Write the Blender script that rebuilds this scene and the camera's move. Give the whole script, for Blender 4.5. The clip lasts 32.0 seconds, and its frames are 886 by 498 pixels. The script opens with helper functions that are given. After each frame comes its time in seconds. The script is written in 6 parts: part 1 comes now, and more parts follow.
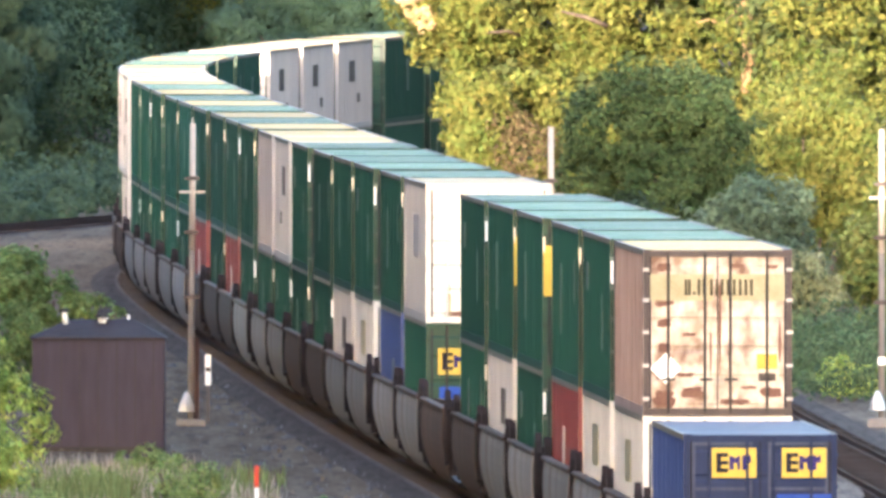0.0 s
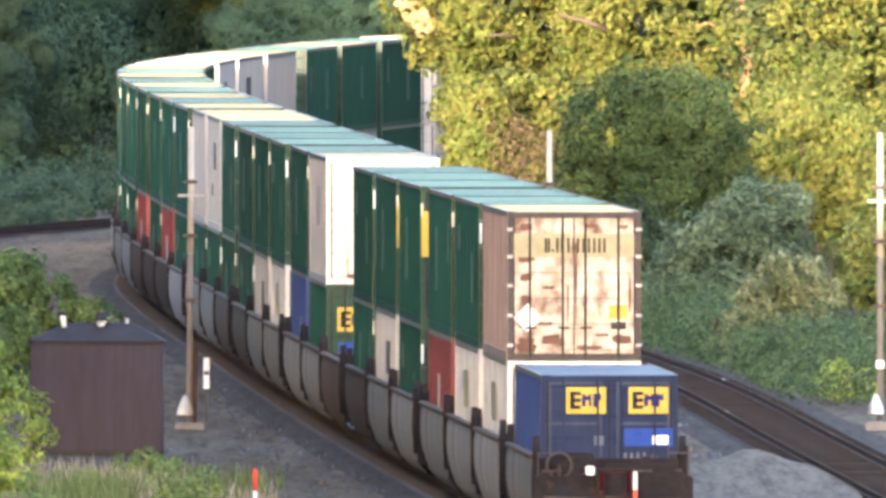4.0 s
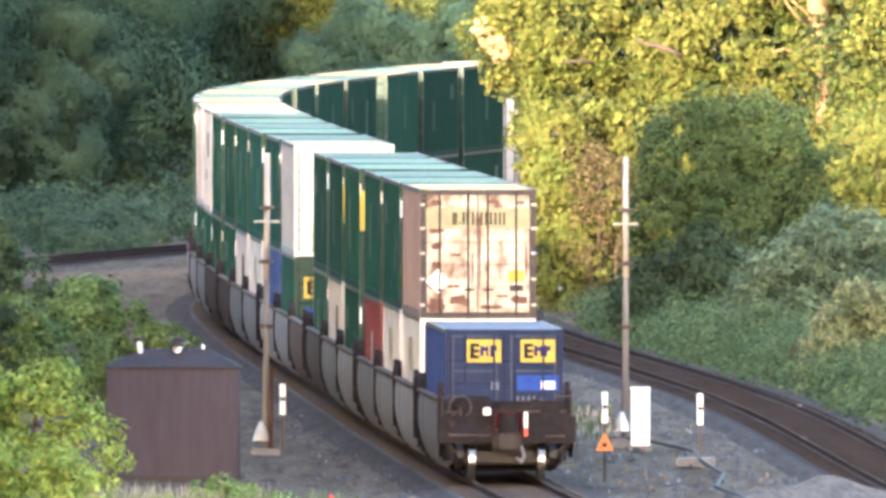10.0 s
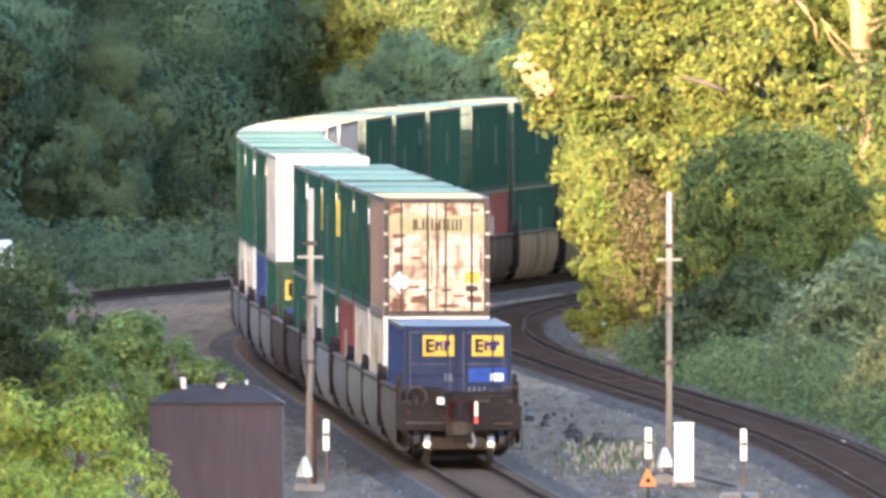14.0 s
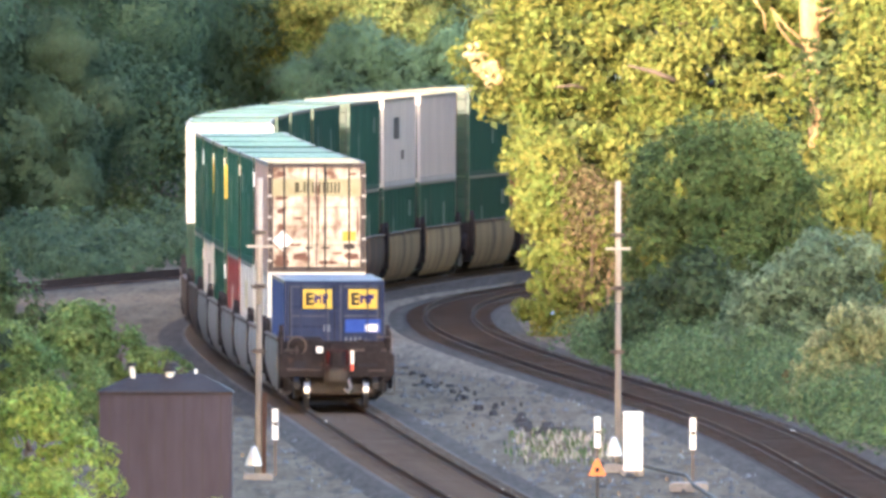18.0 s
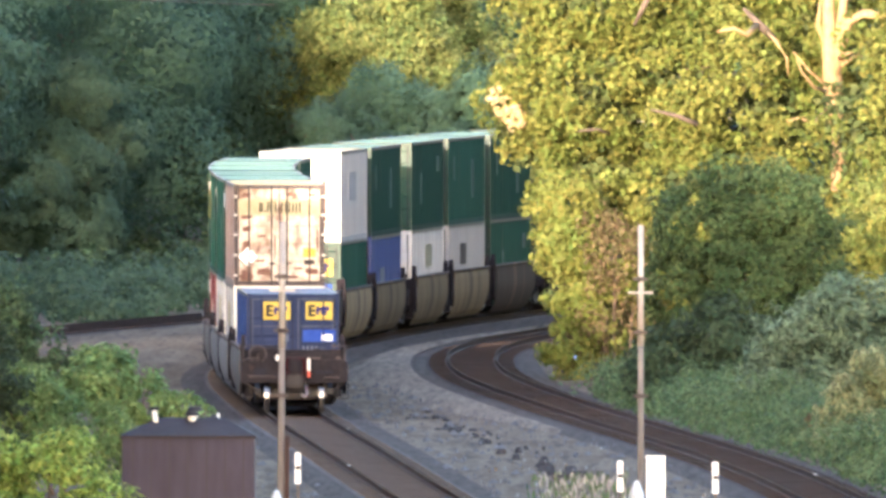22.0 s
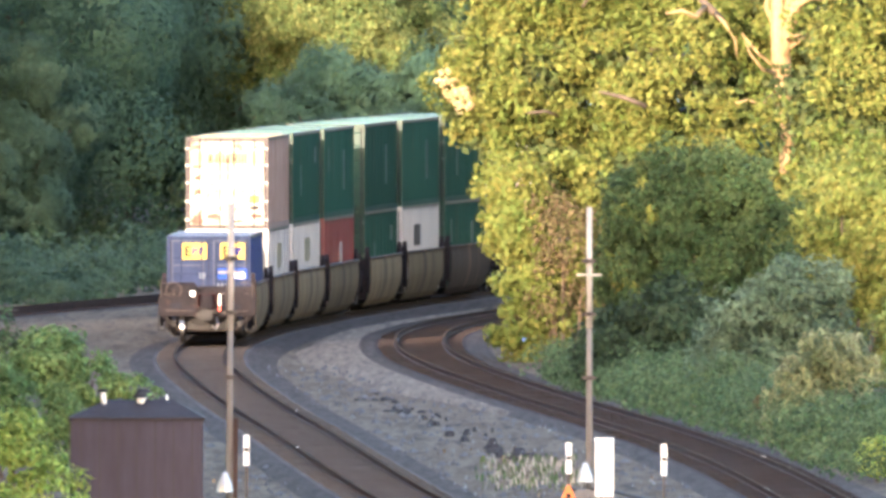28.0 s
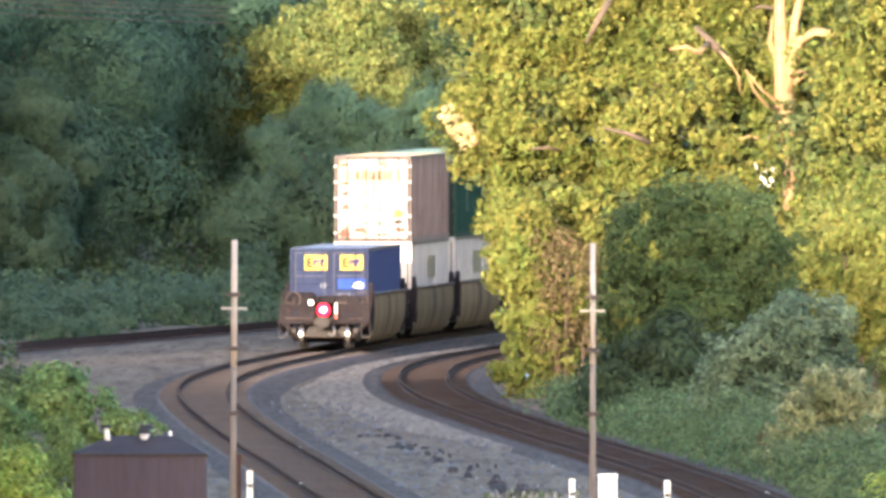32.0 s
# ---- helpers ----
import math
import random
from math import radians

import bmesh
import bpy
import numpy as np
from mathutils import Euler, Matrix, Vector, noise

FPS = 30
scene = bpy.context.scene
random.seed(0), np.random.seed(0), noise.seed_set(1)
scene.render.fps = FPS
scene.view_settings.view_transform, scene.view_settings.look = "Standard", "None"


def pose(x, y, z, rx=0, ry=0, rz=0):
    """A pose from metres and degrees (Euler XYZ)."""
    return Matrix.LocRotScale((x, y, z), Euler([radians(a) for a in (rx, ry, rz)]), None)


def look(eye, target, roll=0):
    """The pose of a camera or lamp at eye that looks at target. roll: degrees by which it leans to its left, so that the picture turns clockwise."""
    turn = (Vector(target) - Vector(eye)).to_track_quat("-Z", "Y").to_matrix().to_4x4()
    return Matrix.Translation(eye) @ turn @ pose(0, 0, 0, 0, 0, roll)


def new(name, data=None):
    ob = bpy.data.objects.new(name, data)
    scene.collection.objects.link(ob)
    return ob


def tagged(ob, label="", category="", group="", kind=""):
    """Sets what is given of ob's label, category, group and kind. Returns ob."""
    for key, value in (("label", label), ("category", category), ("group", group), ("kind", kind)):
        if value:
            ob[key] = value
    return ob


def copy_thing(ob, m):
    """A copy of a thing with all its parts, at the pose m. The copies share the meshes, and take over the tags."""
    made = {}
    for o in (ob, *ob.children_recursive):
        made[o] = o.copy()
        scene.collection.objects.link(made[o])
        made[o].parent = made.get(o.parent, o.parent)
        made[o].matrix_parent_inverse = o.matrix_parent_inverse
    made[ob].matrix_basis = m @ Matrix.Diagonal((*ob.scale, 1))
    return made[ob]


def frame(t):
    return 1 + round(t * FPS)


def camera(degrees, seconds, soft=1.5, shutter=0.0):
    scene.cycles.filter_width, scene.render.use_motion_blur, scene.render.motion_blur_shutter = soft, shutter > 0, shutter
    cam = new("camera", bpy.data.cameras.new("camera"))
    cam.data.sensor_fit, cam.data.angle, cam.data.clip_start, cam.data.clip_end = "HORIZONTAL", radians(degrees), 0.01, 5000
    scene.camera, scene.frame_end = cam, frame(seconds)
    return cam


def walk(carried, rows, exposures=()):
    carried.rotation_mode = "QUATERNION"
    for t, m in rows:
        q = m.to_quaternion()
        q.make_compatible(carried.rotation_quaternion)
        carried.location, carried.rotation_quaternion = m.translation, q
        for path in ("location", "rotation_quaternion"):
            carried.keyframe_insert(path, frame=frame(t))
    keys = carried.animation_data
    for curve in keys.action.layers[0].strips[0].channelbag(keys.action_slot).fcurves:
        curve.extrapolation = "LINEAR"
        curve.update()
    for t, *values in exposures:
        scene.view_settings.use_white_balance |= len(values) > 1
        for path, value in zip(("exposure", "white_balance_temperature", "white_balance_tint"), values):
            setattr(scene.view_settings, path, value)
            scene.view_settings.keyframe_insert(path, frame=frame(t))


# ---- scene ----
# The camera stands still on a high place and swings a very long lens by hand.
EYE = 13.58
cam = camera(1.2834, 32.0, soft=3.4)
walk(cam, [
    (0, pose(0, 0, EYE, 89.4046, 0, 0.1612)),
    (0.5, pose(0, 0, EYE, 89.3883, 0, 0.1825)),
    (1, pose(0, 0, EYE, 89.4046, 0, 0.2063)),
    (1.5, pose(0, 0, EYE, 89.4145, 0, 0.1923)),
    (2, pose(0, 0, EYE, 89.3719, 0, 0.2022)),
    (2.5, pose(0, 0, EYE, 89.3752, 0, 0.1760)),
    (4.5, pose(0, 0, EYE, 89.4145, 0, 0.1457)),
    (5, pose(0, 0, EYE, 89.4104, 0, 0.1154)),
    (5.5, pose(0, 0, EYE, 89.3981, 0, 0.1318)),
    (6, pose(0, 0, EYE, 89.4316, 0, 0.1694)),
    (6.5, pose(0, 0, EYE, 89.4472, 0, 0.2071)),
    (7, pose(0, 0, EYE, 89.4243, 0, 0.2079)),
    (7.5, pose(0, 0, EYE, 89.4284, 0, 0.2153)),
    (8, pose(0, 0, EYE, 89.3891, 0, 0.1539)),
    (8.5, pose(0, 0, EYE, 89.3629, 0, 0.1391)),
    (9, pose(0, 0, EYE, 89.3531, 0, 0.2406)),
    (9.5, pose(0, 0, EYE, 89.3981, 0, 0.2505)),
    (10, pose(0, 0, EYE, 89.4472, 0, 0.2693)),
    (10.5, pose(0, 0, EYE, 89.4922, 0, 0.2955)),
    (11, pose(0, 0, EYE, 89.4906, 0, 0.2922)),
    (11.5, pose(0, 0, EYE, 89.4521, 0, 0.2472)),
    (12, pose(0, 0, EYE, 89.4685, 0, 0.2235)),
    (12.5, pose(0, 0, EYE, 89.4570, 0, 0.2144)),
    (13, pose(0, 0, EYE, 89.4472, 0, 0.3634)),
    (13.5, pose(0, 0, EYE, 89.4808, 0, 0.3168)),
    (14, pose(0, 0, EYE, 89.4988, 0, 0.3323)),
    (14.5, pose(0, 0, EYE, 89.4906, 0, 0.2955)),
    (16.5, pose(0, 0, EYE, 89.5110, 0, 0.2799)),
    (17, pose(0, 0, EYE, 89.5299, 0, 0.1719)),
    (17.5, pose(0, 0, EYE, 89.4832, 0, 0.1269)),
    (18, pose(0, 0, EYE, 89.4832, 0, 0.2586)),
    (18.5, pose(0, 0, EYE, 89.5470, 0, 0.2750)),
    (19, pose(0, 0, EYE, 89.5593, 0, 0.2521)),
    (19.5, pose(0, 0, EYE, 89.5462, 0, 0.2308)),
    (20, pose(0, 0, EYE, 89.5610, 0, 0.2513)),
    (20.5, pose(0, 0, EYE, 89.5421, 0, 0.2636)),
    (21, pose(0, 0, EYE, 89.5397, 0, 0.2382)),
    (21.5, pose(0, 0, EYE, 89.5421, 0, 0.2333)),
    (22, pose(0, 0, EYE, 89.5470, 0, 0.2914)),
    (22.5, pose(0, 0, EYE, 89.5225, 0, 0.3290)),
    (23, pose(0, 0, EYE, 89.5520, 0, 0.3577)),
    (23.5, pose(0, 0, EYE, 89.5675, 0, 0.2161)),
    (24, pose(0, 0, EYE, 89.5757, 0, 0.2660)),
    (24.5, pose(0, 0, EYE, 89.6035, 0, 0.2537)),
    (25, pose(0, 0, EYE, 89.6289, 0, 0.2652)),
    (25.5, pose(0, 0, EYE, 89.5986, 0, 0.2439)),
    (27.5, pose(0, 0, EYE, 89.5610, 0, 0.2218)),
    (28, pose(0, 0, EYE, 89.5209, 0, 0.2169)),
    (28.5, pose(0, 0, EYE, 89.5119, 0, 0.2022)),
    (29, pose(0, 0, EYE, 89.5560, 0, 0.2128)),
    (29.5, pose(0, 0, EYE, 89.5462, 0, 0.2022)),
    (30, pose(0, 0, EYE, 89.5397, 0, 0.1776)),
    (30.5, pose(0, 0, EYE, 89.5700, 0, 0.1842)),
    (31, pose(0, 0, EYE, 89.6101, 0, 0.2046)),
    (31.5, pose(0, 0, EYE, 89.5986, 0, 0.2316)),
    (32, pose(0, 0, EYE, 89.5732, 0, 0.2218)),
], exposures=[(0, 2.54, 5650, 18), (1, 2.68, 5650, 18), (2, 2.54, 5650, 18), (5, 2.52, 5650, 18), (6, 2.58, 5650, 18), (7, 2.54, 5650, 18), (8, 2.64, 5650, 18), (9, 2.76, 5650, 18), (10, 2.72, 5650, 18), (11, 2.62, 5650, 18), (12, 2.74, 5650, 18), (13, 2.80, 5650, 18), (14, 2.68, 5650, 18), (17, 2.70, 5650, 18), (18, 2.70, 5650, 18), (19, 2.72, 5650, 18), (20, 2.76, 5650, 18), (21, 2.68, 5650, 18), (22, 2.54, 5650, 18), (23, 2.48, 5650, 18), (24, 2.46, 5650, 18), (25, 2.46, 5650, 18), (28, 2.54, 5650, 18), (29, 2.56, 5650, 18), (30, 2.58, 5650, 18), (31, 2.44, 5650, 18), (32, 2.46, 5650, 18)])

# ---- light ----
SUN_ELEVATION, SUN_AZIMUTH = 7.5, 13.0   # degrees; azimuth: how far left of straight behind the camera
sky_world = bpy.data.worlds.new("sky")
scene.world = sky_world
sky_world.use_nodes = True
nt = sky_world.node_tree
sky = nt.nodes.new("ShaderNodeTexSky")
sky.sky_type, sky.sun_disc = "NISHITA", False
sky.dust_density, sky.air_density = 3.0, 1.0
sky.sun_elevation, sky.sun_rotation = radians(SUN_ELEVATION), radians(180 + SUN_AZIMUTH)
nt.links.new(sky.outputs[0], nt.nodes["Background"].inputs[0])
nt.nodes["Background"].inputs[1].default_value = 0.248
sun = new("sun", bpy.data.lights.new("sun", "SUN"))
sun.data.energy, sun.data.angle, sun.data.color = 3.0, radians(0.6), (1.0, 0.76, 0.48)
e, a = radians(SUN_ELEVATION), radians(SUN_AZIMUTH)
sun.matrix_basis = look((0, 0, 0), (math.cos(e) * math.sin(a), math.cos(e) * math.cos(a), -math.sin(e)))


# ---- materials ----
def mat(name, dark, light, scale=1.0, rough=0.7, metal=0.0, bump=0.3, fine=8.0, streak=1.0, island=0.0, spec=0.5, spot=None, spots=(0.6, 0.7), stretch=1.0, each=0.0):
    """Two colours mixed by coarse and fine noise; spot: a third colour in blotches (rust, dirt, rail glints)."""
    m = bpy.data.materials.new(name)
    m.use_nodes = True
    n, l = m.node_tree.nodes, m.node_tree.links
    p = n["Principled BSDF"]
    co = n.new("ShaderNodeTexCoord")
    mp = n.new("ShaderNodeMapping")
    mp.inputs["Scale"].default_value = (1, stretch, streak)
    l.new(co.outputs["Object"], mp.inputs[0])
    n1, n2 = n.new("ShaderNodeTexNoise"), n.new("ShaderNodeTexNoise")
    for q, s, d in ((n1, scale, 4), (n2, scale * fine, 3)):
        q.inputs["Scale"].default_value, q.inputs["Detail"].default_value = s, d
        l.new(mp.outputs[0], q.inputs["Vector"])
    mixf = n.new("ShaderNodeMix")
    mixf.inputs[0].default_value = 0.4
    l.new(n1.outputs[0], mixf.inputs[2])
    l.new(n2.outputs[0], mixf.inputs[3])
    ramp = n.new("ShaderNodeValToRGB")
    ramp.color_ramp.elements[0].position, ramp.color_ramp.elements[1].position = 0.35, 0.65
    ramp.color_ramp.elements[0].color, ramp.color_ramp.elements[1].color = (*dark, 1), (*light, 1)
    l.new(mixf.outputs[0], ramp.inputs[0])
    colour = ramp.outputs[0]
    if island:
        g = n.new("ShaderNodeNewGeometry")
        hs = n.new("ShaderNodeMapRange")
        hs.inputs[3].default_value, hs.inputs[4].default_value = 1 - island, 1 + island
        l.new(g.outputs["Random Per Island"], hs.inputs[0])
        mul = n.new("ShaderNodeMix")
        mul.data_type, mul.blend_type = "RGBA", "MULTIPLY"
        mul.inputs[0].default_value = 1
        l.new(colour, mul.inputs[6])
        l.new(hs.outputs[0], mul.inputs[7])
        colour = mul.outputs[2]
    if spot:
        n3 = n.new("ShaderNodeTexNoise")
        n3.inputs["Scale"].default_value, n3.inputs["Detail"].default_value = scale * 1.7, 6
        l.new(mp.outputs[0], n3.inputs["Vector"])
        r3 = n.new("ShaderNodeMapRange")
        r3.inputs[1].default_value, r3.inputs[2].default_value = spots
        l.new(n3.outputs[0], r3.inputs[0])
        mx = n.new("ShaderNodeMix")
        mx.data_type = "RGBA"
        l.new(r3.outputs[0], mx.inputs[0])
        l.new(colour, mx.inputs[6])
        mx.inputs[7].default_value = (*spot, 1)
        colour = mx.outputs[2]
    if each:
        oi = n.new("ShaderNodeObjectInfo")
        rg = n.new("ShaderNodeMapRange")
        rg.inputs[3].default_value, rg.inputs[4].default_value = 1 - each, 1 + each
        l.new(oi.outputs["Random"], rg.inputs[0])
        ml = n.new("ShaderNodeMix")
        ml.data_type, ml.blend_type = "RGBA", "MULTIPLY"
        ml.inputs[0].default_value = 1
        l.new(colour, ml.inputs[6])
        l.new(rg.outputs[0], ml.inputs[7])
        colour = ml.outputs[2]
    l.new(colour, p.inputs["Base Color"])
    p.inputs["Roughness"].default_value, p.inputs["Metallic"].default_value = rough, metal
    p.inputs["Specular IOR Level"].default_value = spec
    if bump:
        b = n.new("ShaderNodeBump")
        b.inputs["Strength"].default_value, b.inputs["Distance"].default_value = bump, 0.03
        l.new(mixf.outputs[0], b.inputs["Height"])
        l.new(b.outputs[0], p.inputs["Normal"])
    return m


def leaf_mat(name, dark, light, scale=0.6, glow=0.35, island=0.45, hue=0.03):
    """Leaves: colour by leaf and by larger patches; some light shines through."""
    m = mat(name, dark, light, scale, rough=0.65, bump=0, fine=5, island=island, spec=0.12)
    n, l = m.node_tree.nodes, m.node_tree.links
    p, out = n["Principled BSDF"], n["Material Output"]
    g = n.new("ShaderNodeNewGeometry")
    many = n.new("ShaderNodeMath")
    many.operation, many.inputs[1].default_value = "MULTIPLY", 23.0
    l.new(g.outputs["Random Per Island"], many.inputs[0])
    fract = n.new("ShaderNodeMath")
    fract.operation = "FRACT"
    l.new(many.outputs[0], fract.inputs[0])
    span = n.new("ShaderNodeMapRange")
    span.inputs[3].default_value, span.inputs[4].default_value = 0.5 - hue, 0.5 + hue
    l.new(fract.outputs[0], span.inputs[0])
    shift = n.new("ShaderNodeHueSaturation")
    l.new(span.outputs[0], shift.inputs["Hue"])
    l.new(p.inputs["Base Color"].links[0].from_socket, shift.inputs["Color"])
    l.new(shift.outputs[0], p.inputs["Base Color"])
    tr = n.new("ShaderNodeBsdfTranslucent")
    l.new(shift.outputs[0], tr.inputs[0])
    mx = n.new("ShaderNodeMixShader")
    mx.inputs[0].default_value = glow
    l.new(p.outputs[0], mx.inputs[1])
    l.new(tr.outputs[0], mx.inputs[2])
    l.new(mx.outputs[0], out.inputs[0])
    return m


def lamp_mat(name, colour, strength):
    m = mat(name, colour, colour, bump=0)
    p = m.node_tree.nodes["Principled BSDF"]
    p.inputs["Emission Color"].default_value, p.inputs["Emission Strength"].default_value = (*colour, 1), strength
    return m


GRAVEL = mat("gravel_ground", (0.0721, 0.0532, 0.0379), (0.1586, 0.1259, 0.0913), 1.6, 0.95, bump=0.6, fine=5, spot=(0.045, 0.037, 0.036), spots=(0.54, 0.7), stretch=0.045, spec=0.06)
DARK_GRAVEL = mat("dark_cinder_gravel", (0.0483, 0.0394, 0.0398), (0.1133, 0.0972, 0.0958), 1.6, 0.95, bump=0.6, fine=5, stretch=0.045, spec=0.06)
BALLAST = mat("ballast", (0.0345, 0.0265, 0.0241), (0.0778, 0.0621, 0.0568), 4.0, 0.95, bump=0.6, fine=3, stretch=0.035, spec=0.06)
BED = mat("rusty_trackbed", (0.0232, 0.0168, 0.0169), (0.0480, 0.0351, 0.0335), 3.0, 0.95, bump=0.6, fine=4, stretch=0.04, spec=0.06)
TIE = mat("tie_wood", (0.0170, 0.0129, 0.0118), (0.0387, 0.0286, 0.0259), 2, 0.9, streak=0.3, spec=0.06)
STEEL_DARK = mat("dark_purple_brown_steel", (0.013, 0.0112, 0.0135), (0.027, 0.0228, 0.026), 1.5, 0.8, metal=0.0, spec=0.08, spot=(0.05, 0.032, 0.028), spots=(0.6, 0.75))
RAIL_SIDE = mat("rail_rust", (0.035, 0.02, 0.017), (0.07, 0.042, 0.034), 3, 0.8, spec=0.1)
# pale spots on the rail heads are glints painted into the colour
RAIL_TOP = mat("rail_polished", (0.045, 0.036, 0.03), (0.10, 0.083, 0.068), 0.35, 0.7, metal=0.0, bump=0.6, fine=12, stretch=0.25, spec=0.0, spot=(0.62, 0.56, 0.48), spots=(0.66, 0.7))
BED_TAN = mat("sandy_trackbed", (0.0627, 0.0521, 0.0475), (0.1120, 0.0962, 0.0891), 1.2, 0.95, bump=0.6, fine=6, stretch=0.05, spec=0.06)
TIE_TAN = mat("dusty_tie_wood", (0.0448, 0.0381, 0.0369), (0.0806, 0.0701, 0.0666), 2, 0.9, streak=0.3, spec=0.06)
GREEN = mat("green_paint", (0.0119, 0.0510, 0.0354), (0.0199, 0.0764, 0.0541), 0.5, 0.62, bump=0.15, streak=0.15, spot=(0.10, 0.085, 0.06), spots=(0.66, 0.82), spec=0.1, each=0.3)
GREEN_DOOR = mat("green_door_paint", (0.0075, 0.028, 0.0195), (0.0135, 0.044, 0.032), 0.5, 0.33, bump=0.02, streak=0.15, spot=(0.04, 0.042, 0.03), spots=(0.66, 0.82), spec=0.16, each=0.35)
FADED = mat("faded_green_mark", (0.02, 0.055, 0.04), (0.035, 0.078, 0.058), 2, 0.6, bump=0)
GREEN_ROOF = mat("faded_green_roof", (0.0661, 0.1296, 0.0775), (0.1283, 0.2160, 0.1314), 0.35, 0.5, bump=0.1, fine=5, spot=(0.30, 0.28, 0.22), spots=(0.55, 0.75), each=0.3, spec=0.15)
WHITE = mat("white_paint", (0.4784, 0.4692, 0.4508), (0.6256, 0.6118, 0.5888), 0.4, 0.22, bump=0.04, streak=0.2, spot=(0.40, 0.31, 0.25), spots=(0.66, 0.85), spec=0.7)
GREY = mat("grey_white_paint", (0.3949, 0.3717, 0.3491), (0.4995, 0.4731, 0.4352), 0.4, 0.55, bump=0.12, streak=0.2, spot=(0.36, 0.3, 0.27), spots=(0.64, 0.85), each=0.12)
BUFF = mat("buff_grey_paint", (0.36, 0.32, 0.30), (0.45, 0.41, 0.38), 0.5, 0.5, bump=0.12, streak=0.2)
RED = mat("red_paint", (0.15, 0.022, 0.025), (0.2, 0.038, 0.04), 0.5, 0.45, bump=0.15, streak=0.2, spot=(0.2, 0.1, 0.08), spots=(0.62, 0.8))
BLUE = mat("blue_paint", (0.02, 0.045, 0.17), (0.035, 0.065, 0.22), 0.5, 0.45, bump=0.12, streak=0.2)
NAVY = mat("slate_blue_paint", (0.016, 0.023, 0.056), (0.026, 0.036, 0.082), 0.6, 0.75, bump=0.12, streak=0.2, spot=(0.08, 0.075, 0.09), spots=(0.55, 0.75), spec=0.12)
NAVY_BAR = mat("worn_slate_blue_paint", (0.035, 0.042, 0.07), (0.06, 0.07, 0.105), 1.5, 0.75, bump=0.1, streak=0.3, spec=0.12)
BLUE_ROOF = mat("faded_blue_roof", (0.0858, 0.1023, 0.1386), (0.1320, 0.1485, 0.1881), 0.5, 0.5, bump=0.1, spec=0.15)
RUSTY_WHITE = mat("rusty_white_paint", (0.2924, 0.2107, 0.1505), (0.5332, 0.4773, 0.4128), 1.7, 0.42, bump=0.05, fine=4, streak=0.7, spot=(0.13, 0.065, 0.04), spots=(0.5, 0.68), spec=0.4)
RUST_SIDE = mat("rusty_brown_side", (0.2007, 0.1223, 0.0990), (0.4489, 0.3293, 0.2697), 1.4, 0.6, bump=0.2, streak=0.15)
# warm glare of the low sun is put into these two roof colours
PALE_ROOF = mat("pale_roof", (0.2978, 0.2350, 0.1346), (0.4030, 0.3146, 0.1840), 0.5, 0.5, bump=0.1, spot=(0.36, 0.24, 0.17), spots=(0.6, 0.8), each=0.25, spec=0.15)
SUN_CREAM_ROOF = mat("cream_roof", (0.4347, 0.3056, 0.1138), (0.5670, 0.4128, 0.1640), 0.5, 0.5, bump=0.1, each=0.25, spec=0.15)
TOP_RAIL = mat("worn_top_rail", (0.11, 0.09, 0.07), (0.2, 0.17, 0.135), 1.0, 0.5, bump=0.1, streak=0.5)
PURPLE_STEEL = mat("weathered_purple_brown_paint", (0.0270, 0.0180, 0.0192), (0.0540, 0.0372, 0.0372), 1.2, 0.6, bump=0.15, streak=0.3)
HINGE = mat("dull_hinge_steel", (0.035, 0.055, 0.045), (0.08, 0.1, 0.085), 3, 0.6, bump=0.1, each=0.5)
RUST = mat("rust_patch", (0.085, 0.036, 0.024), (0.16, 0.075, 0.05), 3, 0.75, bump=0.3)
STEEL = mat("dirty_steel", (0.04, 0.03, 0.028), (0.08, 0.062, 0.056), 1.5, 0.6, metal=0.3)
GALV = mat("galvanised_steel", (0.45, 0.44, 0.43), (0.62, 0.6, 0.58), 3, 0.35, metal=0.7, bump=0.1)
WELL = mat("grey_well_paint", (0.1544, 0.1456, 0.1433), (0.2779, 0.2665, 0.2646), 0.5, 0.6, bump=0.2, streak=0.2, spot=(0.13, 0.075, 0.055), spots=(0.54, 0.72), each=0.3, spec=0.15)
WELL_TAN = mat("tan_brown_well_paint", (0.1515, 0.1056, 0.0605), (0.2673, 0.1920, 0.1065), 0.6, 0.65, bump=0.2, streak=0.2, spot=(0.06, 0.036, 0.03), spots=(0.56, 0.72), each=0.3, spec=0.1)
WELL_RUST = mat("rusty_well_paint", (0.045, 0.028, 0.021), (0.085, 0.052, 0.038), 0.6, 0.7, bump=0.25, streak=0.2, spot=(0.26, 0.13, 0.08), spots=(0.6, 0.8), each=0.3, spec=0.15)
DARK = mat("dark_iron", (0.014, 0.012, 0.012), (0.03, 0.026, 0.026), 2, 0.7, metal=0.2)
WHEEL = mat("worn_wheel_steel", (0.1800, 0.1680, 0.1620), (0.3000, 0.2820, 0.2700), 3, 0.25, metal=0.9, bump=0.05)
YELLOW = mat("yellow_sign", (0.42, 0.30, 0.05), (0.5, 0.38, 0.075), 3, 0.7, bump=0.05, spec=0.1)
INK = mat("dark_lettering", (0.012, 0.012, 0.018), (0.022, 0.022, 0.03), 3, 0.8, bump=0, spec=0.1)
WORN_INK = mat("worn_dark_lettering", (0.03, 0.025, 0.015), (0.075, 0.065, 0.04), 3, 0.7, bump=0, spec=0.1)
VIOLET = mat("violet_blue_lettering", (0.02, 0.016, 0.09), (0.035, 0.026, 0.13), 3, 0.7, bump=0, spec=0.1)
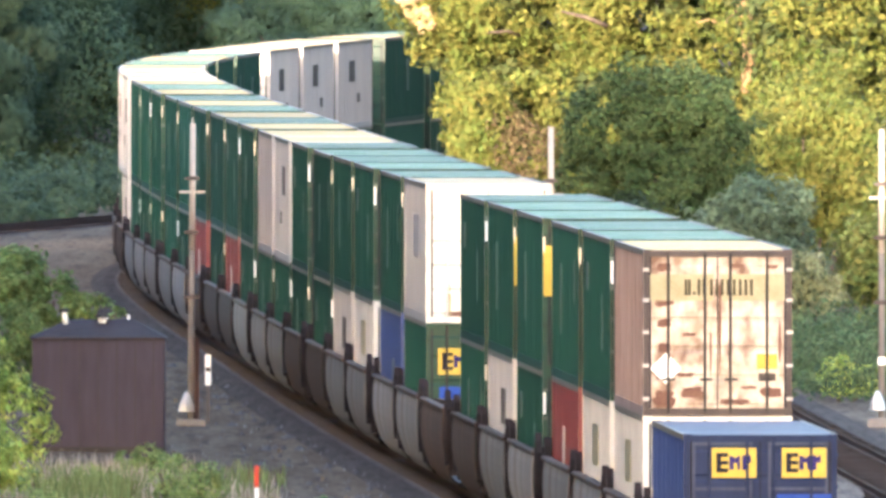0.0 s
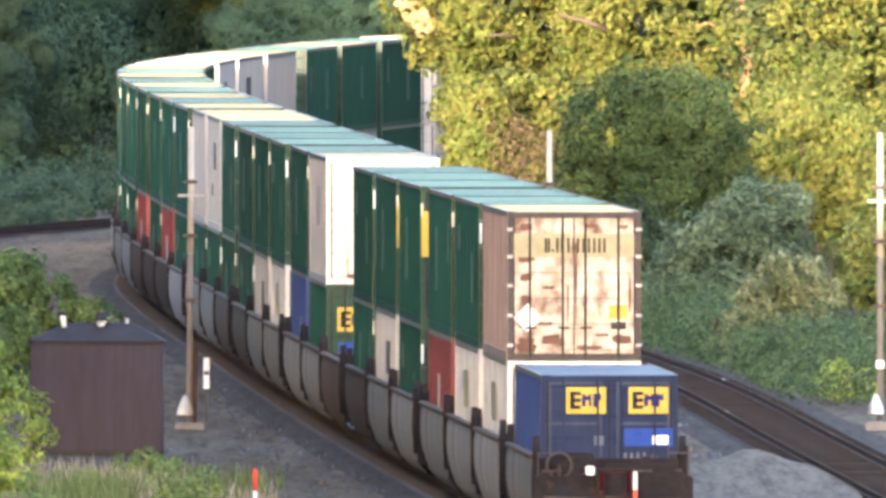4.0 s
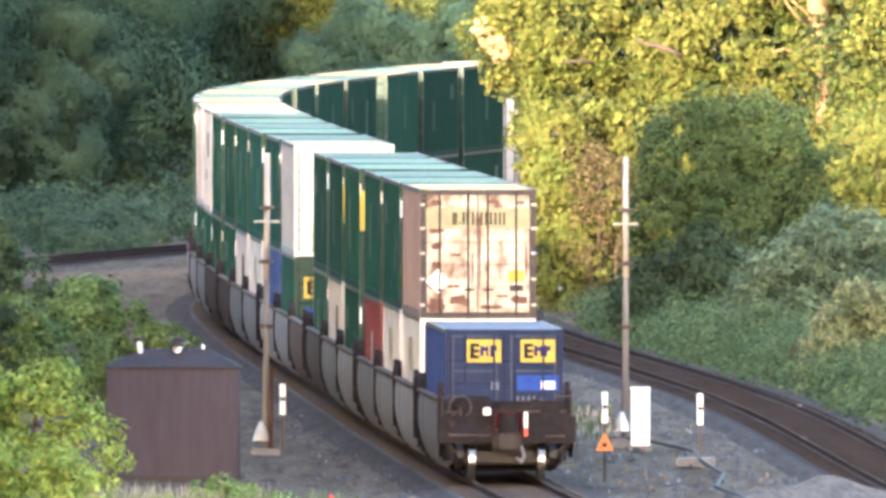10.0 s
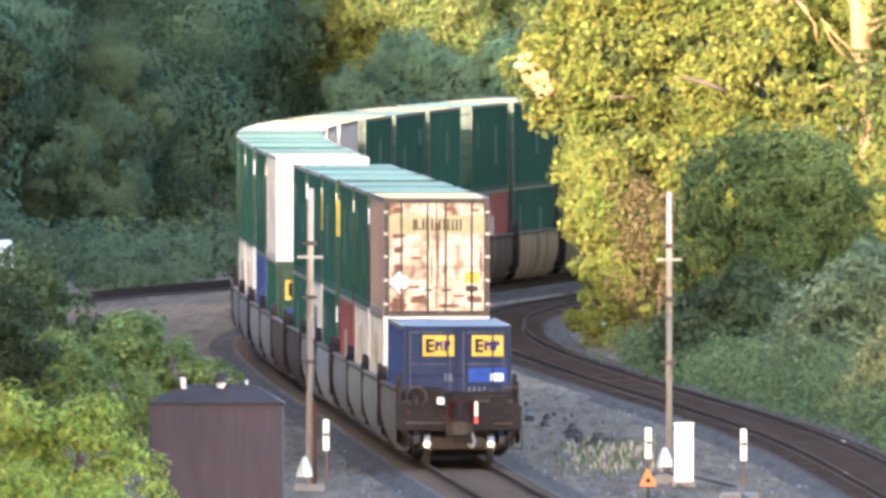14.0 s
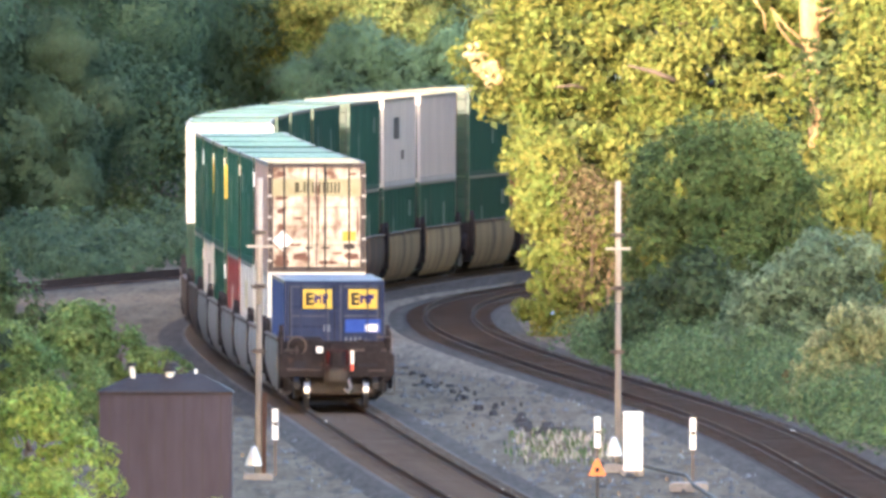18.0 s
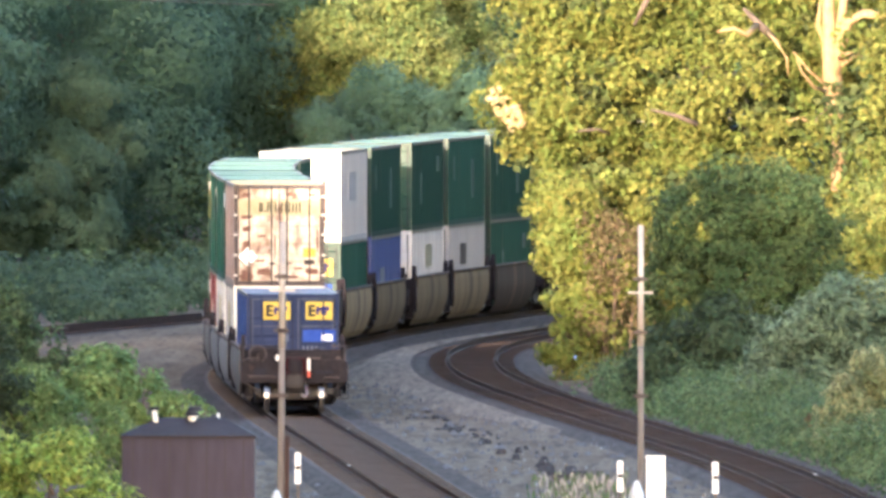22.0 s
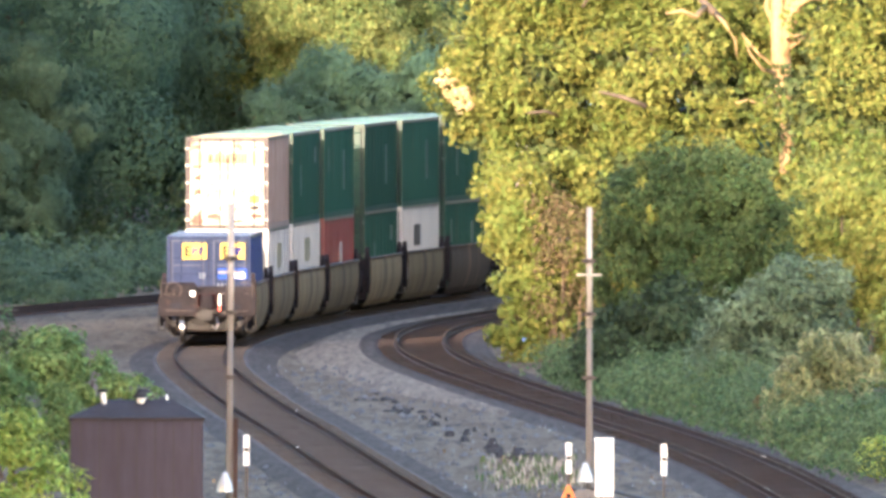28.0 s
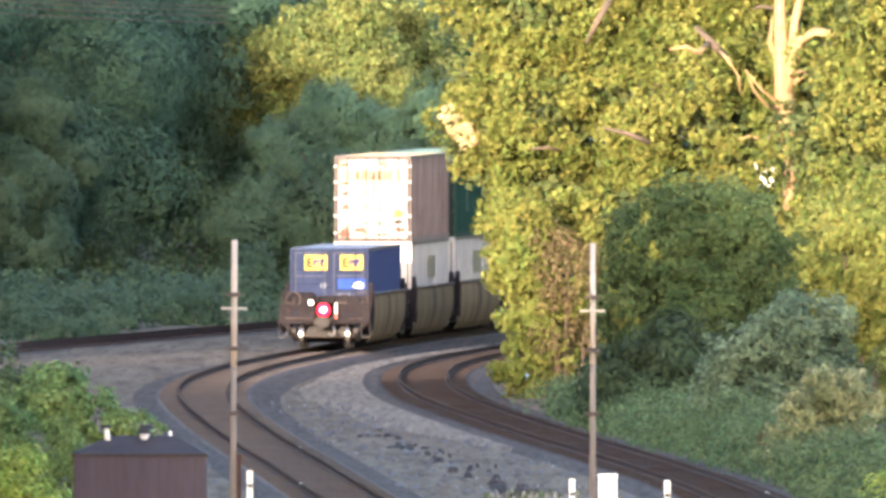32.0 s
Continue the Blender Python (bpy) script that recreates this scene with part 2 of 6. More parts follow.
SKYBLUE = mat("bright_blue_sign", (0.02, 0.05, 0.24), (0.03, 0.07, 0.3), 3, 0.7, bump=0, spec=0.1)
PURE = mat("white_sign", (0.78, 0.78, 0.77), (0.84, 0.84, 0.83), 3, 0.4, bump=0.03)
STRAW = mat("faded_yellow_panel", (0.27, 0.24, 0.14), (0.36, 0.33, 0.22), 3, 0.6, bump=0.1, spec=0.2)
HUT = mat("brown_metal_cladding", (0.0366, 0.0305, 0.0450), (0.0521, 0.0451, 0.0651), 0.8, 0.55, bump=0.1, streak=0.2, spec=0.12)
HUT_SEAM = mat("brown_seam", (0.012, 0.009, 0.010), (0.017, 0.013, 0.0145), 0.8, 0.6, bump=0)
HUT_ROOF = mat("dark_brown_roof", (0.0290, 0.0230, 0.0249), (0.0459, 0.0373, 0.0393), 1.2, 0.7, spec=0.1)
POLEWOOD = mat("weathered_pole", (0.1425, 0.1290, 0.1237), (0.2325, 0.2137, 0.2040), 2.0, 0.8, streak=0.15)
PALEPAINT = mat("pale_weathered_paint", (0.30, 0.265, 0.235), (0.43, 0.385, 0.345), 3, 0.6, bump=0.1, streak=0.2)
CONCRETE = mat("concrete", (0.13, 0.12, 0.118), (0.2, 0.187, 0.184), 1.5, 0.9)
CABLE = mat("black_cable", (0.02, 0.018, 0.018), (0.05, 0.04, 0.04), 4, 0.7)
ORANGE = mat("orange_paint", (0.6, 0.13, 0.02), (0.7, 0.19, 0.035), 3, 0.5, bump=0.05)
REDPOST = mat("red_marker_paint", (0.55, 0.05, 0.03), (0.65, 0.09, 0.05), 3, 0.5, bump=0.05)
CINDER = mat("dark_cinder", (0.045, 0.039, 0.039), (0.08, 0.07, 0.068), 3, 0.95, island=0.4)
PEBBLE = mat("pale_stone", (0.12, 0.112, 0.108), (0.19, 0.18, 0.172), 3, 0.9, island=0.35)
SOOT = mat("damp_cinder", (0.028, 0.025, 0.026), (0.058, 0.052, 0.053), 4, 0.95, bump=0.5, spec=0.1)
TARP = mat("blue_tarpaulin", (0.07, 0.12, 0.42), (0.12, 0.18, 0.52), 2, 0.5)
BARK = mat("bark", (0.0620, 0.0435, 0.0303), (0.1178, 0.0870, 0.0633), 2.5, 0.9, bump=0.6, streak=0.3)
PALEBARK = mat("pale_dead_bark", (0.20, 0.125, 0.055), (0.40, 0.275, 0.13), 2.0, 0.85, bump=0.5, streak=0.3)
LEAF_SUN = leaf_mat("leaf_yellow_green", (0.0836, 0.1159, 0.0228), (0.2166, 0.2204, 0.0551), island=0.27)
LEAF_OLIVE = leaf_mat("leaf_olive", (0.0397, 0.0712, 0.0271), (0.0902, 0.1277, 0.0496))
LEAF_SILVER = leaf_mat("leaf_silver_green", (0.045, 0.075, 0.045), (0.19, 0.255, 0.165))
LEAF_BRUSH = leaf_mat("leaf_brush", (0.0528, 0.0924, 0.0439), (0.1202, 0.1677, 0.0791))
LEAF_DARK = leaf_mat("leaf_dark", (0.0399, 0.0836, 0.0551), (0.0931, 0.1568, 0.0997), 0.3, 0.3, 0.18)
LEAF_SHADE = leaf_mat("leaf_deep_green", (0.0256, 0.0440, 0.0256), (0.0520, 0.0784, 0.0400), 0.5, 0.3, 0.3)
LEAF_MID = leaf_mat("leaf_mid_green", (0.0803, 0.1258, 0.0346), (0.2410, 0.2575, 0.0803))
LEAF_DRY = leaf_mat("leaf_dry_brown", (0.099, 0.077, 0.037), (0.180, 0.140, 0.071))
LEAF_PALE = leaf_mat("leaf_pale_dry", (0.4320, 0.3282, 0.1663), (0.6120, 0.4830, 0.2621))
LEAF_NEAR = leaf_mat("leaf_bright_shrub", (0.1619, 0.2491, 0.0523), (0.4048, 0.4807, 0.1207))
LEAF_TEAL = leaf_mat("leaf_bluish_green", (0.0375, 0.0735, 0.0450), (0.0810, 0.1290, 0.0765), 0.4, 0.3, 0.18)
LEAF_FRESH = leaf_mat("leaf_fresh_green", (0.0819, 0.1470, 0.0552), (0.2048, 0.2800, 0.0955))
LEAF_WEED = leaf_mat("leaf_light_weed", (0.14, 0.22, 0.08), (0.3, 0.4, 0.15))
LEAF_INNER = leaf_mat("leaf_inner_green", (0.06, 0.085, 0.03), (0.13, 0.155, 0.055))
LEAF_STRAW = leaf_mat("leaf_straw_green", (0.1003, 0.1320, 0.0634), (0.3802, 0.3960, 0.2218))
GRASS_DRY = leaf_mat("dry_grass", (0.2210, 0.1997, 0.1742), (0.3825, 0.3443, 0.3060), glow=0.2)
GRASS_GREEN = leaf_mat("green_weeds", (0.0723, 0.1120, 0.0440), (0.1615, 0.2080, 0.0840), glow=0.25)


# ---- mesh helpers ----
class Shape:
    """Collects boxes, rods and sheets into one mesh."""

    def __init__(self):
        self.v, self.f = [], []

    def add(self, verts, faces):
        k = len(self.v)
        self.v += [tuple(p) for p in verts]
        self.f += [tuple(k + i for i in f) for f in faces]
        return self

    def box(self, x0, x1, y0, y1, z0, z1, bev=0.0):
        """A box; bev chamfers its four edges along y."""
        if bev <= 0:
            v = [(x, y, z) for y in (y0, y1) for x, z in ((x0, z0), (x1, z0), (x1, z1), (x0, z1))]
            return self.add(v, [(0, 1, 2, 3), (7, 6, 5, 4), (0, 4, 5, 1), (1, 5, 6, 2), (2, 6, 7, 3), (3, 7, 4, 0)])
        b = bev
        ring = ((x0 + b, z0), (x1 - b, z0), (x1, z0 + b), (x1, z1 - b), (x1 - b, z1), (x0 + b, z1), (x0, z1 - b), (x0, z0 + b))
        v = [(x, y, z) for y in (y0, y1) for x, z in ring]
        return self.add(v, [tuple(range(8)), tuple(range(15, 7, -1))] + [(i, 8 + i, 8 + (i + 1) % 8, (i + 1) % 8) for i in range(8)])

    def prism(self, outline, x0, x1):
        """An outline in y and z, drawn out along x."""
        n = len(outline)
        v = [(x, y, z) for x in (x0, x1) for y, z in outline]
        return self.add(v, [tuple(range(n - 1, -1, -1)), tuple(range(n, 2 * n))] + [(i, (i + 1) % n, n + (i + 1) % n, n + i) for i in range(n)])

    def rod(self, points, radii, sides=8):
        """A tube along points with a radius at each."""
        rings = []
        for i, p in enumerate(points):
            a, b = Vector(points[max(i - 1, 0)]), Vector(points[min(i + 1, len(points) - 1)])
            d = (b - a).normalized()
            u = d.cross(Vector((0.31, 0.95, 0.12)) if abs(d.z) > 0.8 else Vector((0, 0, 1))).normalized()
            w = d.cross(u)
            rings.append([Vector(p) + radii[i] * (math.cos(2 * math.pi * k / sides) * u + math.sin(2 * math.pi * k / sides) * w) for k in range(sides)])
        f = [(i * sides + k, i * sides + (k + 1) % sides, (i + 1) * sides + (k + 1) % sides, (i + 1) * sides + k) for i in range(len(points) - 1) for k in range(sides)]
        f += [tuple(range(sides - 1, -1, -1)), tuple(range((len(points) - 1) * sides, len(points) * sides))]
        return self.add([p for r in rings for p in r], f)

    def mesh(self, name, material, smooth=False):
        me = bpy.data.meshes.new(name)
        me.from_pydata(self.v, [], self.f)
        me.materials.append(material)
        bm = bmesh.new()
        bm.from_mesh(me)
        bmesh.ops.recalc_face_normals(bm, faces=bm.faces)
        bm.to_mesh(me)
        bm.free()
        if smooth:
            me.polygons.foreach_set("use_smooth", [True] * len(me.polygons))
        return me


def part(name, shape, material, parent, label="", at=None, smooth=False):
    ob = new(name, shape if isinstance(shape, bpy.types.Mesh) else shape.mesh(name, material, smooth))
    ob.parent = parent
    if at is not None:
        ob.matrix_basis = at
    return tagged(ob, label=label)


def thing(name, label, category, group="", at=None, kind=""):
    ob = tagged(new(name), label, category, group, kind)
    ob.empty_display_size = 0.5
    if at is not None:
        ob.matrix_basis = at
    return ob


def spline(xs, ys):
    """A natural cubic spline through the points, straight on outside them."""
    xs, ys = np.array(xs, float), np.array(ys, float)
    n, hh = len(xs), np.diff(xs)
    m = np.eye(n)
    r = np.zeros(n)
    for i in range(1, n - 1):
        m[i, i - 1], m[i, i], m[i, i + 1] = hh[i - 1], 2 * (hh[i - 1] + hh[i]), hh[i]
        r[i] = 6 * ((ys[i + 1] - ys[i]) / hh[i] - (ys[i] - ys[i - 1]) / hh[i - 1])
    c = np.linalg.solve(m, r)

    def at(x):
        x = np.asarray(x, float)
        q = np.clip(x, xs[0], xs[-1])
        i = np.clip(np.searchsorted(xs, q) - 1, 0, n - 2)
        h_, a_, b_ = hh[i], xs[i + 1] - q, q - xs[i]
        val = (c[i] * a_ ** 3 + c[i + 1] * b_ ** 3) / (6 * h_) + (ys[i] / h_ - c[i] * h_ / 6) * a_ + (ys[i + 1] / h_ - c[i + 1] * h_ / 6) * b_
        s0 = (ys[1] - ys[0]) / hh[0] - hh[0] * c[1] / 6
        s1 = (ys[-1] - ys[-2]) / hh[-1] + hh[-1] * c[-2] / 6
        return val + np.where(x < xs[0], (x - xs[0]) * s0, 0) + np.where(x > xs[-1], (x - xs[-1]) * s1, 0)
    return at


# ---- the lines of the tracks: x by distance y ----
RAIL_Z = 0.2
main_x = spline([552, 682, 707, 788, 807, 868, 971, 1048, 1088, 1128, 1168, 1198, 1226, 1256, 1293, 1331, 1359, 1431, 1509, 1621, 1866, 2061],
                [7.20, 3.02, 2.28, -0.22, -0.83, -2.77, -5.86, -8.08, -9.30, -10.41, -11.40, -11.90, -11.92, -11.29, -9.58, -7.26, -5.01, 2.10, 12.26, 30.56, 79.96, 120.21])
side_x = spline([552, 748, 840, 902, 956, 1027, 1100, 1142, 1195, 1234, 1267, 1311, 1351, 1431, 1546, 1728],
                [13.02, 8.77, 6.82, 5.45, 4.28, 2.08, -1.12, -2.90, -4.78, -5.39, -5.12, -2.77, 0.48, 8.59, 22.49, 45.48])
wye_x = spline([1138, 1277, 1319, 1361, 1407, 1478],
                [-40.59, -24.17, -18.90, -13.68, -7.66, 2.84])


rise = spline([500, 700, 868, 1050, 1168, 1250, 1328, 1420, 1520, 2400], [0.0, 0.03, -0.03, 0.03, 0.17, 0.28, 0.43, 0.6, 0.7, 0.75])


def dip(y):
    """The height of the line: nearly level, then a gentle rise."""
    return rise(y)


def strip(line, offsets, ys):
    """A sheet along a line: offsets (across, z) swept over ys."""
    s = Shape()
    for o in ys:
        c = float(line(o))
        for dx, dz in offsets:
            s.v.append((c + dx, o, dz + float(dip(o))))
    k = len(offsets)
    for i in range(len(ys) - 1):
        for j in range(k - 1):
            s.f.append((i * k + j, i * k + j + 1, (i + 1) * k + j + 1, (i + 1) * k + j))
    return s


def closed_strip(line, ring, ys):
    """A bar of closed section along a line."""
    s = Shape()
    k = len(ring)
    for o in ys:
        c = float(line(o))
        s.v += [(c + dx, o, dz + float(dip(o))) for dx, dz in ring]
    for i in range(len(ys) - 1):
        for j in range(k):
            s.f.append((i * k + j, i * k + (j + 1) % k, (i + 1) * k + (j + 1) % k, (i + 1) * k + j))
    s.f += [tuple(range(k)), tuple(range((len(ys) - 1) * k, len(ys) * k))[::-1]]
    return s


def track(name, line, y0, y1, label, bed_half=1.75, bed=BED, wood=TIE):
    """Ballast bed, rusty top, ties and two rails, each rail with a worn head and painted glints."""
    ys = np.arange(y0, y1 + 1, 8.0)
    t = tagged(new(name), label, "railway track", kind="structure")
    rng = random.Random(5)
    part("ballast_bed", strip(line, [(-bed_half - 0.7, -0.12), (-bed_half, 0.015), (bed_half, 0.015), (bed_half + 0.7, -0.12)], ys), BALLAST, t, "grey crushed-stone ballast")
    part("bed_top", strip(line, [(-1.5, 0.0), (-1.35, 0.03), (0.0, 0.04), (1.35, 0.03), (1.5, 0.0)], ys), bed, t, "rust-stained ballast between the rails")
    ties = Shape()
    one = Shape().box(-1.28, 1.28, -0.12, 0.12, -0.1, 0.06).mesh("tie", wood)
    for o in np.arange(y0, y1, 0.6):
        c, z = float(line(o)), float(dip(o))
        if 770 < o < 940:
            part("tie", one, wood, t, at=pose(c, o, z + rng.uniform(-0.012, 0.008), 0, 0, rng.uniform(-1.5, 1.5)))
        else:
            w = rng.uniform(0.0, 0.05)
            ties.box(c - 1.27 - w, c + 1.27 + w, o - 0.12, o + 0.12, -0.1 + z, 0.055 + rng.uniform(-0.01, 0.012) + z)
    tagged(part("far_ties", ties, wood, t, "dark wooden ties"), kind="stuff")
    for g in (-0.7525, 0.7525):
        web = [(g - 0.075, 0.04), (g + 0.075, 0.04), (g + 0.075, 0.06), (g + 0.015, 0.075), (g + 0.015, 0.15), (g + 0.036, 0.16), (g + 0.036, 0.19), (g - 0.036, 0.19), (g - 0.036, 0.16), (g - 0.015, 0.15), (g - 0.015, 0.075), (g - 0.075, 0.06)]
        r = part("rail", closed_strip(line, web, ys), RAIL_SIDE, t, "rusty steel rail")
        part("rail_head", closed_strip(line, [(g - 0.034, 0.19), (g + 0.034, 0.19), (g + 0.03, 0.2), (g - 0.03, 0.2)], ys), RAIL_TOP, r, "bright worn running surface")
    return t


# ---- ground and tracks ----
def ground():
    """One sheet to the horizon, finer where the line runs."""
    ys = np.concatenate([[-3000, -1500, -600, -200, 0, 200, 400, 550], np.arange(600, 1500, 6.0), [1520, 1560, 1620, 1700, 1900, 2300, 3000, 4500]])
    xs = np.concatenate([[-3000, -1500, -700, -350, -180, -100, -60, -40], np.arange(-30, 22, 0.8), [24, 32, 50, 90, 180, 350, 700, 1500, 3000]])
    s = Shape()
    for o in ys:
        mx, sx = float(main_x(o)), float(side_x(o))
        for x in xs:
            z = 0.0
            if 600 <= o <= 1500 and -30 <= x <= 22:
                off = min(abs(x - mx), abs(x - sx)) - 3.2
                rough = min(max(off, 0.0), 1.0)
                z = 0.05 * rough * noise.noise(Vector((x * 0.5, o * 0.06, 3.1))) - 0.06 * (1 - rough) + float(dip(o) - rise(o)) * (1 - min(max(off, 0) / 6, 1))
                z -= 0.12 * math.exp(-((x - 0.5 * (mx + sx)) / 1.0) ** 2) * (1 if sx - mx > 5.5 else 0)
            z += float(rise(o))
            if o > 1470:
                z += min((o - 1470) * 0.09, 30.0) * min(max((-x + 30) / 40, 0.0), 1.0)
            s.v.append((x, o, z))
    k = len(xs)
    s.f = [(i * k + j, i * k + j + 1, (i + 1) * k + j + 1, (i + 1) * k + j) for i in range(len(ys) - 1) for j in range(k - 1)]
    me = s.mesh("ground", GRAVEL, smooth=True)
    return tagged(new("ground", me), "grey-brown gravel and cinder ground of the railway yard", "ground", kind="structure")


ground()
track("main_track", main_x, 560, 1640, "curving railway track with rusty bed and worn rails", bed=BED_TAN, wood=TIE_TAN)
track("side_track", side_x, 560, 1500, "second curving railway track on rust-brown ballast")
track("wye_track", wye_x, 1180, 1540, "third track branching off beyond the curve", 1.9)


def gravel_patch(name, x, y, rx, ry, label, rise=0.12, seed=1, material=None):
    """A low heap of fresh pale ballast."""
    rng = random.Random(seed)
    s = Shape()
    rings, n = 5, 28
    ph = [rng.uniform(0, 6.28) for _ in range(3)]
    for r in range(rings + 1):
        for k in range(n):
            a = 2 * math.pi * k / n
            q = r / rings * (1 + 0.18 * math.sin(2 * a + ph[0]) + 0.1 * math.sin(5 * a + ph[1]))
            s.v.append((x + rx * q * math.cos(a), y + ry * q * math.sin(a), rise * (1 - (r / rings) ** 2) - 0.4 * (r == rings) - 0.02 * (r == rings - 1) + 0.03))
    s.f = [tuple(range(n))] + [(r * n + k, r * n + (k + 1) % n, (r + 1) * n + (k + 1) % n, (r + 1) * n + k) for r in range(rings) for k in range(n)]
    return tagged(new(name, s.mesh(name, material or FRESH, smooth=True)), label, "gravel heap", kind="stuff")


FRESH = mat("fresh_grey_ballast", (0.0892, 0.0704, 0.0565), (0.2164, 0.1744, 0.1386), 4.0, 0.95, bump=0.6, fine=3, stretch=0.03, spec=0.06)


# ---- containers ----
LEN, WID, HGT = 16.15, 2.59, 2.9


def corrugated_side(x, out):
    """One long side: trapezoid ribs between a top and a bottom rail."""
    s = Shape()
    prof, y, k = [], -LEN / 2 + 0.16, 0
    pitch = (LEN - 0.32) / 54
    while k < 54:
        prof += [(y, 0.0), (y + pitch * 0.38, 0.0), (y + pitch * 0.5, -0.034), (y + pitch * 0.88, -0.034)]
        y, k = y + pitch, k + 1
    prof.append((y, 0.0))
    n = len(prof)
    s.v = [(x + out * (-0.012 + d), yy, z) for z in (0.16, HGT - 0.1) for yy, d in prof]
    s.f = [(i, i + 1, n + i + 1, n + i) for i in range(n - 1)]
    s.box(min(x, x - out * 0.08), max(x, x - out * 0.08), -LEN / 2 + 0.12, LEN / 2 - 0.12, 0.0, 0.17)
    s.box(min(x, x - out * 0.07), max(x, x - out * 0.07), -LEN / 2 + 0.12, LEN / 2 - 0.12, HGT - 0.11, HGT - 0.012)
    return s


def roof_shape():
    """A roof sheet pressed into shallow cross ribs."""
    s = Shape()
    prof, n, y = [], 26, -LEN / 2 + 0.02
    pitch = (LEN - 0.04) / n
    for k in range(n):
        prof += [(y, HGT - 0.03), (y + pitch * 0.3, HGT - 0.03), (y + pitch * 0.38, HGT - 0.012), (y + pitch * 0.92, HGT - 0.012)]
        y += pitch
    prof.append((y, HGT - 0.03))
    outline = prof + [(LEN / 2 - 0.02, HGT - 0.07), (-LEN / 2 + 0.02, HGT - 0.07)]
    s.prism(outline, -WID / 2 + 0.05, WID / 2 - 0.05)
    return s


def door_shape(side, rear):
    """A door leaf pressed into five broad cross panels, inside a flat rim."""
    s = Shape()
    x0, x1 = (-WID / 2 + 0.11, -0.012) if side < 0 else (0.012, WID / 2 - 0.11)
    h = (HGT - 0.40) / 5
    prof = [(rear + 0.03, 0.14)]
    for k in range(5):
        prof += [(rear + 0.03, 0.19 + k * h), (rear + 0.006, 0.23 + k * h), (rear + 0.006, 0.09 + (k + 1) * h), (rear + 0.03, 0.13 + (k + 1) * h)]
    prof += [(rear + 0.03, HGT - 0.13), (rear + 0.07, HGT - 0.13), (rear + 0.07, 0.14)]
    s.prism(prof, x0, x1)
    return s


MESHES = {}


def shared(key, make):
    if key not in MESHES:
        MESHES[key] = make()
    return MESHES[key]


